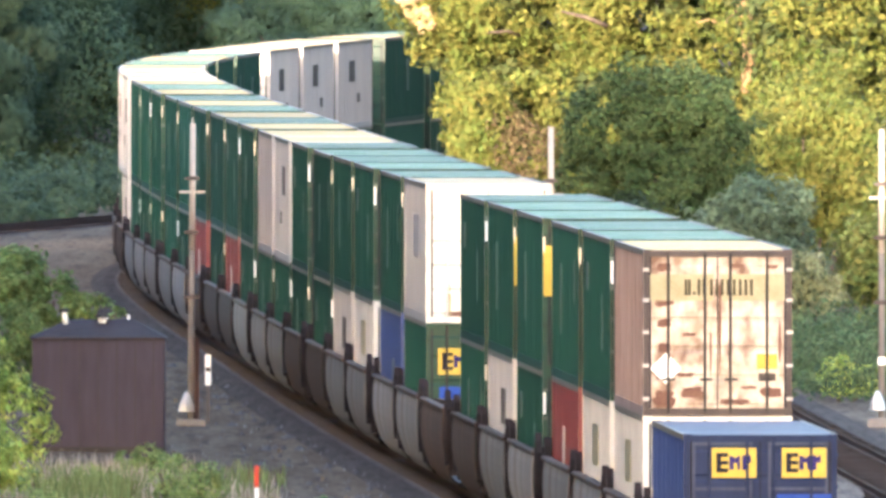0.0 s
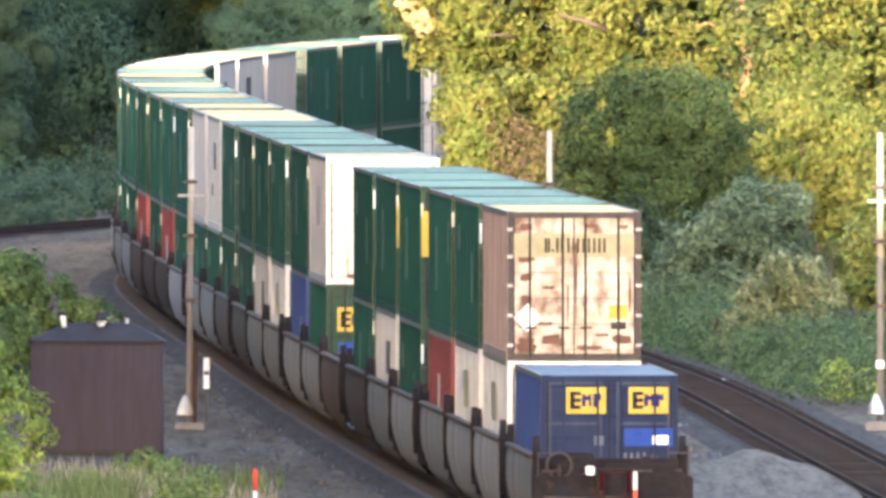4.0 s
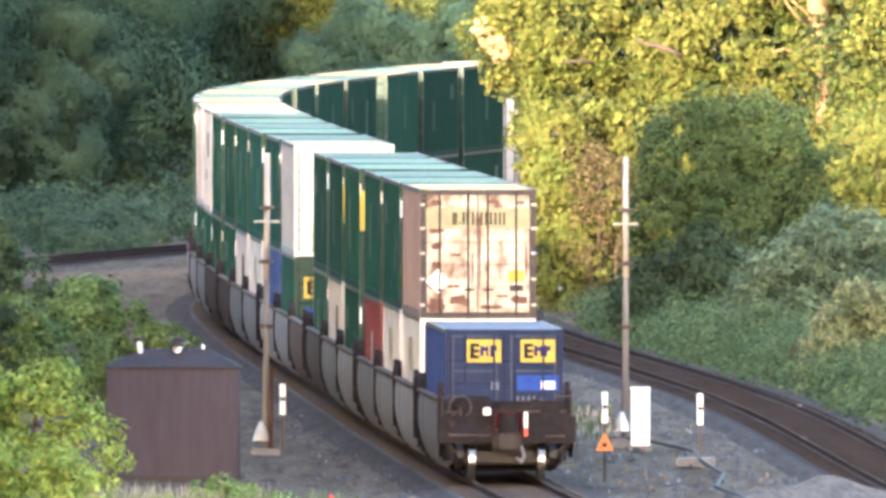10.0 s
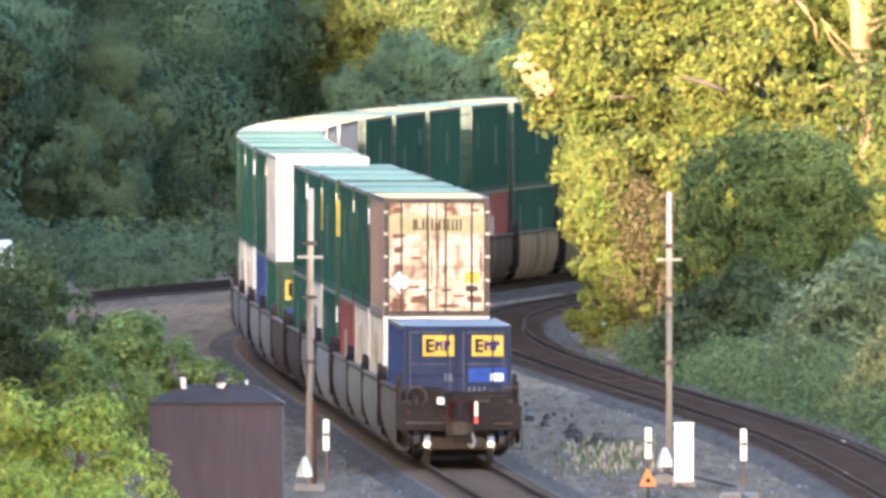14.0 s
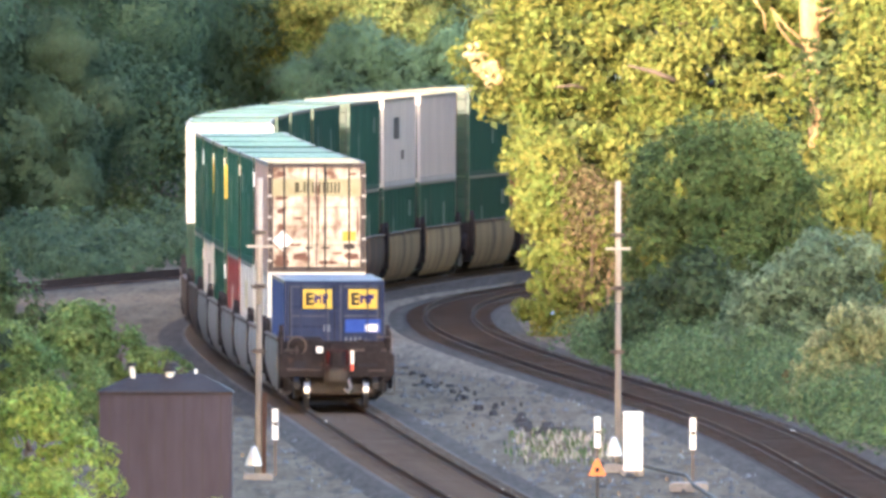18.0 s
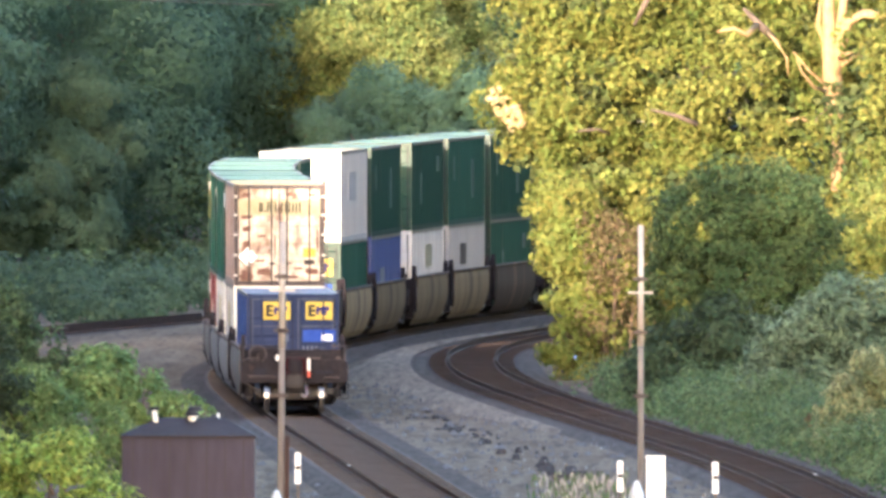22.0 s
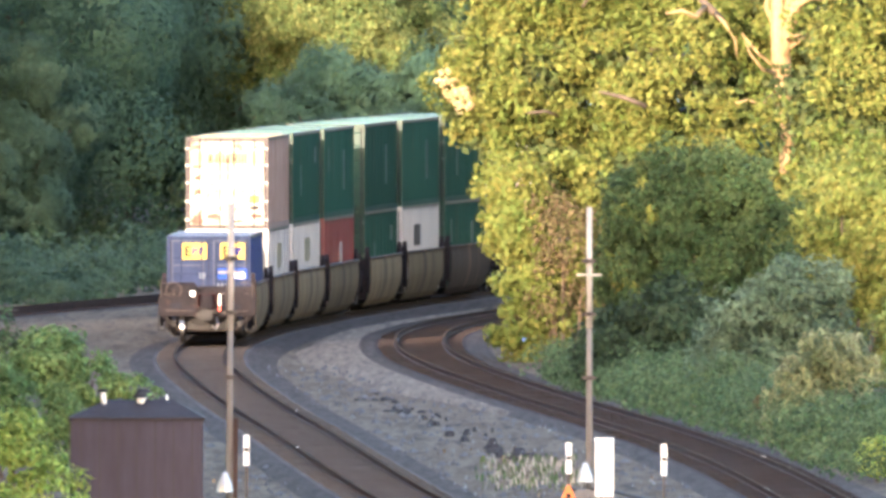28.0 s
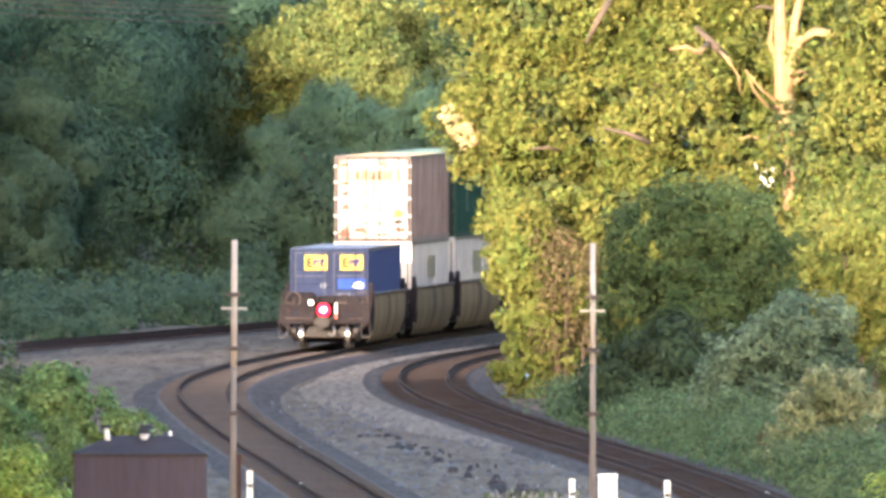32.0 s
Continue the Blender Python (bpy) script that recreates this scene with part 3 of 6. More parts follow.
def container(label, side, roof, door, post=None, hinge=GALV, rods=DARK, group="containers on the train"):
    """A 53-foot container: corrugated sides, roof, end wall, two doors with rods and hinges, posts and castings."""
    post = post or side
    c = thing("shipping_container", label, "container", group)
    for sx in (-1, 1):
        part("side_wall", shared(("side", sx, side.name), lambda: corrugated_side(sx * WID / 2, sx).mesh("side_wall", side)), side, c)
    # paler rail: its colour stands for sun catching the top edge
    for sx in (-1, 1):
        part("top_rail", shared(("toprail", sx), lambda: Shape().box(min(sx * (WID / 2 + 0.008), sx * (WID / 2 - 0.05)), max(sx * (WID / 2 + 0.008), sx * (WID / 2 - 0.05)), -LEN / 2 + 0.17, LEN / 2 - 0.17, HGT - 0.09, HGT + 0.003).mesh("top_rail", TOP_RAIL)), TOP_RAIL, c, "worn pale steel top rail")
    part("roof", shared(("roof", roof.name), lambda: roof_shape().mesh("roof", roof)), roof, c)
    part("front_wall", shared(("front", side.name), lambda: Shape().box(-WID / 2 + 0.08, WID / 2 - 0.08, LEN / 2 - 0.06, LEN / 2 - 0.02, 0.1, HGT - 0.06).mesh("front_wall", side)), side, c)
    part("floor_frame", shared(("floor", side.name), lambda: Shape().box(-WID / 2 + 0.09, WID / 2 - 0.09, -LEN / 2 + 0.08, LEN / 2 - 0.08, 0.03, 0.15).mesh("floor_frame", STEEL)), STEEL, c)
    for sx in (-1, 1):
        for sy in (-1, 1):
            part("corner_post", shared(("post", sx, sy, post.name), lambda: Shape().box(min(sx * WID / 2, sx * (WID / 2 - 0.1)), max(sx * WID / 2, sx * (WID / 2 - 0.1)), sy * LEN / 2 - (0.14 if sy > 0 else 0.0), sy * LEN / 2 + (0 if sy > 0 else 0.14), 0.11, HGT - 0.11, 0.015).mesh("corner_post", post)), post, c)
            for z in (0.0, HGT - 0.115):
                part("corner_casting", shared(("cast", sx, sy, z, post.name), lambda: Shape().box(min(sx * (WID / 2 + 0.004), sx * (WID / 2 - 0.16)), max(sx * (WID / 2 + 0.004), sx * (WID / 2 - 0.16)), sy * (LEN / 2 + 0.004) - (0.17 if sy > 0 else 0.0), sy * (LEN / 2 + 0.004) + (0 if sy > 0 else 0.17), z, z + 0.115, 0.012).mesh("corner_casting", post)), post, c)
    rear = -LEN / 2
    part("door_header", shared(("head", post.name), lambda: Shape().box(-WID / 2 + 0.1, WID / 2 - 0.1, rear, rear + 0.1, HGT - 0.13, HGT - 0.01).mesh("door_header", post)), post, c)
    part("door_sill", shared(("sill", post.name), lambda: Shape().box(-WID / 2 + 0.1, WID / 2 - 0.1, rear, rear + 0.1, 0.01, 0.13).mesh("door_sill", post)), post, c)
    leaves_ = []
    for sx in (-1, 1):
        d = part("door", shared(("door", sx, door.name), lambda: door_shape(sx, rear).mesh("door", door)), door, c)
        leaves_.append(d)
        for x in (0.22, 0.86):
            part("lock_rod", shared(("rod", sx, x, rods.name), lambda: Shape().rod([(sx * x, rear - 0.012, 0.05), (sx * x, rear - 0.012, HGT - 0.06)], [0.024, 0.024], 6).box(sx * x - 0.1, sx * x + 0.13, rear - 0.03, rear - 0.005, 0.62, 0.66).mesh("lock_rod", rods)), rods, d)
        for z in (0.3, 0.88, 1.46, 2.02, 2.55):
            part("hinge", shared(("hinge", sx, z, hinge.name), lambda: Shape().box(min(sx * (WID / 2 - 0.1), sx * (WID / 2 + 0.02)), max(sx * (WID / 2 - 0.1), sx * (WID / 2 + 0.02)), rear - 0.02, rear + 0.01, z - 0.03, z + 0.03, 0.008).mesh("hinge", hinge)), hinge, d)
    part("door_gap", shared(("gap",), lambda: Shape().box(-0.013, 0.013, rear + 0.035, rear + 0.06, 0.14, HGT - 0.13).mesh("door_gap", INK)), INK, c)
    for sx in (-1, 1):
        part("door_seal", shared(("seal", sx), lambda: Shape().box(min(sx * 1.19, sx * 1.155), max(sx * 1.19, sx * 1.155), rear + 0.004, rear + 0.05, 0.14, HGT - 0.13).mesh("door_seal", INK)), INK, c, "black rubber door seal")
    return c, leaves_


def plate(parent, name, x, z, w, h, material, rear=-LEN / 2, proud=0.004, label="", lift=0.0):
    """A flat sign on the doors, w wide and h high about (x, z)."""
    y = rear - proud - lift
    return part(name, Shape().box(x - w / 2, x + w / 2, y, y + 0.012, z - h / 2, z + h / 2), material, parent, label)


def blotch(parent, name, x, z, w, h, material, lift=0.0, seed=0):
    """A flat patch with a ragged outline on the doors."""
    rng = random.Random(f"{x} {z} {seed}")
    y, n = -LEN / 2 - 0.004 - lift, 18
    ring = []
    for q in range(n):
        a = 2 * math.pi * q / n
        c, d = math.cos(a), math.sin(a)
        f = rng.uniform(0.68, 1.15) / max(abs(c) ** 3 + abs(d) ** 3, 0.01) ** (1 / 3)
        ring.append((x + w / 2 * f * c, z + h / 2 * f * d))
    v = [(p, y, q) for p, q in ring] + [(p, y + 0.012, q) for p, q in ring]
    s = Shape().add(v, [tuple(range(n)), tuple(range(2 * n - 1, n - 1, -1))] + [(i, (i + 1) % n, n + (i + 1) % n, n + i) for i in range(n)])
    return part(name, s, material, parent)


def emblem(door, x, z, w=0.75, h=0.5):
    """A yellow square sign with three plain dark shapes in place of a mark."""
    p = plate(door, "yellow_sign", x, z, w, h, YELLOW, label="yellow sign with a plain dark mark")
    for k, (dx, ww, hh) in enumerate(((-0.27, 0.27, 0.66), (0.02, 0.26, 0.46), (0.29, 0.22, 0.5))):
        s = Shape()
        bx, hz = x + dx * w, hh * h
        y = -LEN / 2 - 0.009
        if k == 0:
            s.box(bx - ww * w / 2, bx - ww * w / 2 + 0.085, y, y + 0.012, z - hz / 2, z + hz / 2)
            for q in (-1, 0, 1):
                s.box(bx - ww * w / 2 + 0.085, bx + ww * w / 2, y, y + 0.012, z + q * (hz / 2 - 0.035) - 0.035, z + q * (hz / 2 - 0.035) + 0.035)
        else:
            s.box(bx - ww * w / 2, bx - ww * w / 2 + 0.075, y, y + 0.012, z - hz / 2, z + hz / 2)
            s.box(bx + ww * w / 2 - 0.06, bx + ww * w / 2 - 0.015, y, y + 0.012, z - (hz / 2 if k == 1 else 0), z + hz / 2)
            s.box(bx - ww * w / 2 + 0.075, bx + ww * w / 2 - 0.06, y, y + 0.012, z + 0.0, z + hz / 2 - 0.03)
        part("mark", s, VIOLET if k else INK, p)


def side_bar(c, sx, y, z, l, h, material, name="side_mark"):
    x = sx * (WID / 2 + 0.004)
    part(name, Shape().box(min(x, x - sx * 0.02), max(x, x - sx * 0.02), y - l / 2, y + l / 2, z - h / 2, z + h / 2), material, c)


def build_kinds():
    """One container of each look, to be copied along the train."""
    k = {}
    c, d = container("white shipping container with rust-streaked doors and brown sides", RUST_SIDE, SUN_CREAM_ROOF, RUSTY_WHITE, PURPLE_STEEL, GREY)
    plate(d[0], "faded_panel", -0.62, 2.24, 1.1, 0.46, STRAW, lift=-0.002)
    plate(d[1], "faded_panel", 0.62, 2.24, 1.1, 0.46, STRAW, lift=-0.002)
    for x, w in ((-0.52, 0.1), (-0.41, 0.05), (-0.28, 0.15), (-0.06, 0.16), (0.13, 0.17), (0.34, 0.17), (0.54, 0.16)):
        for q in ((-0.3, 0.3) if w > 0.06 else (0.0,)):
            plate(d[0] if x < 0 else d[1], "letter_bar", x + q * w, 2.24 if w > 0.06 else 2.14, 0.05, 0.28 if w > 0.06 else 0.06, WORN_INK, lift=0.003)
    for z, w in ((2.6, 0.3), (1.98, 0.34), (1.62, 0.26), (0.78, 0.44), (0.3, 0.4), (1.2, 0.22)):
        blotch(d[0], "rust_patch", -0.93, z, w, 0.16 if z > 1 else 0.3, RUST, lift=-0.003)
    for x, z, w, h in ((0.92, 0.42, 0.42, 0.18), (0.3, 0.25, 0.5, 0.1), (-0.45, 0.42, 0.4, 0.2), (0.35, 2.62, 0.3, 0.08), (0.95, 2.6, 0.25, 0.08), (0.04, 1.5, 0.05, 1.6), (-0.12, 1.1, 0.04, 0.9), (1.08, 1.3, 0.06, 0.8), (-0.5, 1.42, 0.3, 0.07), (-0.55, 0.72, 0.34, 0.08), (0.55, 0.5, 0.3, 0.06)):
        blotch(d[1] if x > 0 else d[0], "rust_patch", x, z, w, h, RUST, lift=-0.003)
    dia = Shape()
    x, z, r, y = -0.9, 0.83, 0.27, -LEN / 2 - 0.02
    dia.prism([(y, 0), (y + 0.012, 0), (y + 0.012, 1), (y, 1)], 0, 1)
    dia.v = [(x, y, z - r), (x + r, y, z), (x, y, z + r), (x - r, y, z), (x, y + 0.012, z - r), (x + r, y + 0.012, z), (x, y + 0.012, z + r), (x - r, y + 0.012, z)]
    dia.f = [(0, 1, 2, 3), (7, 6, 5, 4), (0, 4, 5, 1), (1, 5, 6, 2), (2, 6, 7, 3), (3, 7, 4, 0)]
    part("diamond_placard", dia, PURE, d[0], "blank white diamond placard")
    plate(d[1], "yellow_sticker", 0.86, 0.95, 0.36, 0.26, YELLOW, lift=0.002)
    plate(d[1], "dark_sticker", 0.86, 0.68, 0.3, 0.14, STEEL, lift=0.002)
    k["rusty"] = c
    c, d = container("slate-blue shipping container with two yellow door signs", BLUE, BLUE_ROOF, NAVY, NAVY, NAVY, NAVY)
    emblem(d[0], -0.44, 2.42)
    emblem(d[1], 0.74, 2.42)
    plate(d[1], "blue_sign", 0.74, 1.72, 0.92, 0.34, SKYBLUE, lift=0.002)
    plate(d[1], "white_label", 0.96, 1.67, 0.3, 0.17, PURE, lift=0.007)
    plate(d[0], "pale_sticker", -0.2, 1.66, 0.18, 0.18, BLUE_ROOF, lift=0.002)
    for q, x in ((0, -0.64), (1, 0.64)):
        for z in (2.74, 1.98, 1.3, 0.66):
            plate(d[q], "door_bar", x, z, 1.02, 0.06, NAVY_BAR, lift=-0.001)
        for sx in (-1, 1):
            plate(d[q], "door_bar", x + sx * 0.48, 1.45, 0.05, 2.5, NAVY_BAR, lift=-0.001)
    for x, z, w, h in ((-0.9, 1.2, 0.3, 0.5), (-0.3, 1.15, 0.5, 0.3), (0.4, 1.2, 0.4, 0.28), (0.85, 1.25, 0.2, 0.3)):
        blotch(d[0] if x < 0 else d[1], "pale_scuff", x, z, w, h, NAVY_BAR, lift=-0.002)
    for x in (0.3, 0.42, 0.54, 0.66):
        plate(d[1], "letter_bar", x, 1.36, 0.05, 0.14, BLUE_ROOF, lift=0.003)
    k["navy"] = c
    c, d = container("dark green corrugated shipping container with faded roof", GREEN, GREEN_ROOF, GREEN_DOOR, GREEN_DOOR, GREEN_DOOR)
    for sx in (-1, 1):
        side_bar(c, sx, 2.6, 1.5, 0.9, 1.3, FADED)
        side_bar(c, sx, -5.5, 1.9, 0.5, 0.8, FADED)
    # thin pale plate painted in as a sunlit glint on the corner post
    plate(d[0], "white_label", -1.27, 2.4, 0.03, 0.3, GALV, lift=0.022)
    k["green"] = c
    c, d = container("dark green shipping container with a weathered cream roof", GREEN, SUN_CREAM_ROOF, GREEN_DOOR, GREEN_DOOR, HINGE)
    for sx in (-1, 1):
        side_bar(c, sx, 1.2, 1.6, 0.7, 1.1, FADED)
    # corner glint as a pale plate, as on the other green kind
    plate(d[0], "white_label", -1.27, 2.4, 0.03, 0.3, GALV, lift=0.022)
    k["green_sun_roof"] = c
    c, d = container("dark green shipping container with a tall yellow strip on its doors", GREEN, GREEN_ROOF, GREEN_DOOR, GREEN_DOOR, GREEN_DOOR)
    plate(d[0], "yellow_strip", -1.2, 1.9, 0.16, 0.95, YELLOW, lift=0.022)
    for sx in (-1, 1):
        side_bar(c, sx, 2.6, 1.5, 0.9, 1.3, FADED)
    # pale plate for the lit corner edge
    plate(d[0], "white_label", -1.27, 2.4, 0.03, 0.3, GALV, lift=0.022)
    k["green_yellow"] = c
    c, d = container("dark green shipping container with a pale stripe on its doors", GREEN, GREEN_ROOF, GREEN_DOOR, GREEN_DOOR, HINGE)
    # white plate standing for the glint on the door edge
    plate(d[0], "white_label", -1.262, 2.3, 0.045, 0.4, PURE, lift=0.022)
    for sx in (-1, 1):
        side_bar(c, sx, -3.2, 1.35, 0.6, 1.0, FADED)
        side_bar(c, sx, 5.2, 2.1, 1.2, 0.5, FADED)
    k["green_pale"] = c
    c, d = container("green shipping container with yellow and blue door signs", GREEN, GREEN_ROOF, GREEN_DOOR, GREEN_DOOR, GREEN_DOOR)
    emblem(d[0], -0.62, 2.1, 0.85, 0.55)
    emblem(d[1], 0.62, 2.1, 0.85, 0.55)
    for q in (0, 1):
        plate(d[q], "blue_sign", -0.62 + 1.24 * q, 1.3, 0.8, 0.55, SKYBLUE, lift=0.002)
        plate(d[q], "white_label", -0.52 + 1.24 * q, 1.15, 0.4, 0.2, PURE, lift=0.007)
    k["green_sign"] = c
    c, d = container("white shipping container with rust streaks on its doors", GREY, PALE_ROOF, WHITE, WHITE, WHITE, WHITE)
    blotch(d[1], "rust_streak", 0.8, 1.45, 0.17, 1.3, RUST, lift=0.004)
    blotch(d[1], "rust_streak", 0.84, 0.75, 0.1, 0.7, RUST, lift=0.003)
    blotch(d[0], "rust_streak", -0.5, 0.2, 1.0, 0.1, RUST, lift=0.004)
    blotch(d[1], "rust_streak", 0.5, 0.22, 0.9, 0.12, RUST, lift=0.004)
    blotch(d[0], "rust_streak", -0.8, 0.5, 0.06, 0.7, STRAW, lift=0.004)
    for sx in (-1, 1):
        side_bar(c, sx, -1.0, 1.75, 4.2, 0.9, BUFF)
    k["white"] = c
    c, d = container("pale grey shipping container with a dark mark on its side", GREY, SUN_CREAM_ROOF, WHITE, GREY, GREY)
    for sx in (-1, 1):
        side_bar(c, sx, -1.5, 1.9, 2.6, 0.7, STEEL)
        side_bar(c, sx, 1.6, 1.0, 1.2, 0.3, STEEL)
    k["grey"] = c
    c, d = container("white shipping container with an ochre side panel", WHITE, PALE_ROOF, WHITE, WHITE, WHITE)
    for sx in (-1, 1):
        side_bar(c, sx, 0.5, 2.0, 3.2, 0.75, STRAW)
    k["ochre"] = c
    c, d = container("buff-grey weathered shipping container", BUFF, SUN_CREAM_ROOF, BUFF, BUFF, BUFF)
    k["buff"] = c
    c, d = container("red shipping container with white side marks", RED, PALE_ROOF, RED, RED, RED)
    for sx in (-1, 1):
        side_bar(c, sx, 1.0, 1.5, 1.0, 1.1, GREY)
    k["red"] = c
    c, d = container("plain blue corrugated shipping container", BLUE, BLUE_ROOF, BLUE, BLUE, BLUE)
    for sx in (-1, 1):
        side_bar(c, sx, -2.0, 1.6, 2.4, 0.5, BLUE_ROOF)
    k["blue"] = c
    return k


# ---- well cars ----
def sill_shape(sx):
    """A side of the well: a plate that bows inwards below, with swept ends."""
    s = Shape()
    section = [(1.45, 1.72, 7.6), (1.48, 1.5, 7.58), (1.485, 1.2, 7.54), (1.475, 1.0, 7.48), (1.445, 0.82, 7.4), (1.40, 0.64, 7.28), (1.345, 0.48, 7.15), (1.29, 0.35, 7.05), (1.13, 0.17, 6.9)]
    k = len(section)
    for t in (0.0, 0.02):
        for sy in (-1, -0.33, 0.33, 1):
            s.v += [(sx * (x - t), sy * y, z) for x, z, y in section]
    n = 4
    for q in (0, 1):
        for r in range(n - 1):
            for j in range(k - 1):
                a = q * n * k + r * k + j
                s.f.append((a, a + 1, a + k + 1, a + k))
    for r in (0, n - 1):
        for j in range(k - 1):
            a = r * k + j
            s.f.append((a, a + 1, a + 1 + n * k, a + n * k))
    for r in range(n - 1):
        for j in (0, k - 1):
            a = r * k + j
            s.f.append((a, a + k, a + k + n * k, a + n * k))
    return s


def wheel(r=0.42):
    s = Shape()
    n = 20
    prof = [(-0.07, r + 0.028), (-0.05, r + 0.03), (-0.035, r), (0.07, r - 0.004), (0.075, r - 0.09), (0.02, r - 0.12), (0.03, 0.14), (0.08, 0.12), (0.08, 0.0001)]
    back = [(-0.075, 0.0001), (-0.075, 0.12), (-0.05, 0.14), (-0.045, r - 0.12), (-0.07, r - 0.07)]
    ring = back + prof
    k = len(ring)
    for i in range(n):
        a = 2 * math.pi * i / n
        s.v += [(x, rr * math.cos(a), rr * math.sin(a)) for x, rr in ring]
    s.f = [(i * k + j, i * k + j + 1, ((i + 1) % n) * k + j + 1, ((i + 1) % n) * k + j) for i in range(n) for j in range(k - 1)]
    return s.mesh("wheel", WHEEL, smooth=False)


def bogie(parent, y):
    """Two side frames, bolster, two axles with a wheel at each end."""
    b = part("bogie", shared(("bolster",), lambda: Shape().box(-1.05, 1.05, -0.28, 0.28, 0.52, 0.82, 0.06).mesh("bogie", DARK)), DARK, parent, at=pose(0, y, 0))
    for sx in (-1, 1):
        part("side_frame", shared(("frame",), lambda: Shape().prism([(-1.15, 0.5), (-0.9, 0.36), (-0.35, 0.24), (0.35, 0.24), (0.9, 0.36), (1.15, 0.5), (1.15, 0.66), (0.6, 0.72), (0.3, 0.86), (-0.3, 0.86), (-0.6, 0.72), (-1.15, 0.66)], -0.07, 0.07).mesh("side_frame", DARK)), DARK, b, at=pose(sx * 1.02, 0, 0))
    for dy in (-0.88, 0.88):
        part("axle", shared(("axle",), lambda: Shape().rod([(-0.95, 0, 0.42), (0.95, 0, 0.42)], [0.075, 0.075], 8).mesh("axle", STEEL)), STEEL, b, at=pose(0, dy, 0))
        for sx in (-1, 1):
            part("wheel", shared(("wheel",), wheel), WHEEL, b, "worn steel wheel", at=pose(sx * 0.76, dy, 0.42, 0, 0, 0 if sx > 0 else 180))


def well_car(label, paint, last=False, group="well cars of the train"):
    c = thing("well_car", label, "freight car", group)
    for sx in (-1, 1):
        coat = WELL_TAN if sx > 0 and paint is WELL else paint   # browner colour on the east side, in place of its different light
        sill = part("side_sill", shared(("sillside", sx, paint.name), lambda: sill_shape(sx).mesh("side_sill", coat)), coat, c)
        part("top_chord", shared(("chord", sx), lambda: Shape().box(sx * 1.42 - 0.08, sx * 1.42 + 0.08, -8.1, 8.1, 1.70, 1.79, 0.02).mesh("top_chord", WELL_RUST)), WELL_RUST, sill)
        for y in (-7.95, 7.95):
            part("end_bracket", shared(("brk",), lambda: Shape().prism([(-0.3, 0.7), (0.26, 0.6), (0.36, 1.1), (0.5, 1.76), (0.34, 1.95), (0.16, 2.12), (-0.1, 2.14), (-0.3, 1.98), (-0.42, 1.76), (-0.34, 1.1)], -0.06, 0.06).mesh("end_bracket", STEEL_DARK)), STEEL_DARK, c, "dark raised end bracket", at=pose(sx * 1.38, y, 0))
            part("corner_ladder", shared(("lad",), lambda: Shape().box(-0.025, 0.025, -0.2, -0.15, 0.7, 1.95).box(-0.025, 0.025, 0.15, 0.2, 0.7, 1.95).box(-0.02, 0.02, -0.15, 0.15, 0.8, 0.84).box(-0.02, 0.02, -0.15, 0.15, 1.15, 1.19).box(-0.02, 0.02, -0.15, 0.15, 1.5, 1.54).mesh("corner_ladder", STEEL_DARK)), STEEL_DARK, c, at=pose(sx * 1.44, y * 1.055, 0))
    part("well_floor", shared(("wfloor",), lambda: Shape().box(-1.11, 1.11, -6.3, 6.3, 0.15, 0.23).mesh("well_floor", DARK)), DARK, c)
    for sy in (-1, 1):
        part("end_platform", shared(("plat", sy, paint.name), lambda: Shape().prism([(sy * 8.1, 0.62), (sy * 9.1, 0.86), (sy * 9.1, 1.16), (sy * 8.1, 1.4)] if sy > 0 else [(sy * 8.1, 1.4), (sy * 9.1, 1.16), (sy * 9.1, 0.86), (sy * 8.1, 0.62)], -1.25, 1.25).mesh("end_platform", STEEL_DARK)), STEEL_DARK, c)
        part("brake_box", shared(("bbox", sy), lambda: Shape().box(-1.1, -0.35, sy * 8.62 - 0.22, sy * 8.62 + 0.22, 1.3, 1.72, 0.05).mesh("brake_box", PURPLE_STEEL)), PURPLE_STEEL, c)
        part("air_tank", shared(("tank", sy), lambda: Shape().rod([(0.1, sy * 8.7, 1.42), (0.16, sy * 8.7, 1.42), (0.95, sy * 8.7, 1.42), (1.0, sy * 8.7, 1.42)], [0.1, 0.17, 0.17, 0.1], 10).mesh("air_tank", WELL_RUST)), WELL_RUST, c, smooth=True)
        part("bulkhead", shared(("bulk", sy), lambda: Shape().box(-1.36, 1.36, sy * 8.18 - 0.05, sy * 8.18 + 0.05, 0.4, 1.72).mesh("bulkhead", STEEL_DARK)), STEEL_DARK, c)
    bogie(c, -9.2 if last else -9.3)
    if last:
        part("end_sill", Shape().box(-1.5, 1.5, -10.45, -10.2, 0.82, 1.42, 0.05), STEEL_DARK, c, "dark dirty end beam")
        part("striker", Shape().box(-0.32, 0.32, -10.62, -10.43, 0.72, 1.1, 0.05), DARK, c)
        part("coupler", Shape().rod([(0, -10.4, 0.86), (0, -10.95, 0.86)], [0.13, 0.11], 8).box(-0.19, 0.15, -11.25, -10.9, 0.70, 1.04, 0.06).box(0.07, 0.2, -11.36, -11.15, 0.72, 1.02, 0.03), DARK, c, "knuckle coupler")
        part("brake_hose", Shape().rod([(0.3, -10.5, 0.8), (0.36, -10.75, 0.55), (0.3, -10.95, 0.42), (0.2, -11.05, 0.5)], [0.035] * 4, 6), GALV, c, "hanging air hose")
        part("red_white_strip", Shape().box(0.36, 0.44, -10.72, -10.68, 1.02, 1.5), PURE, c, "white reflective strip")
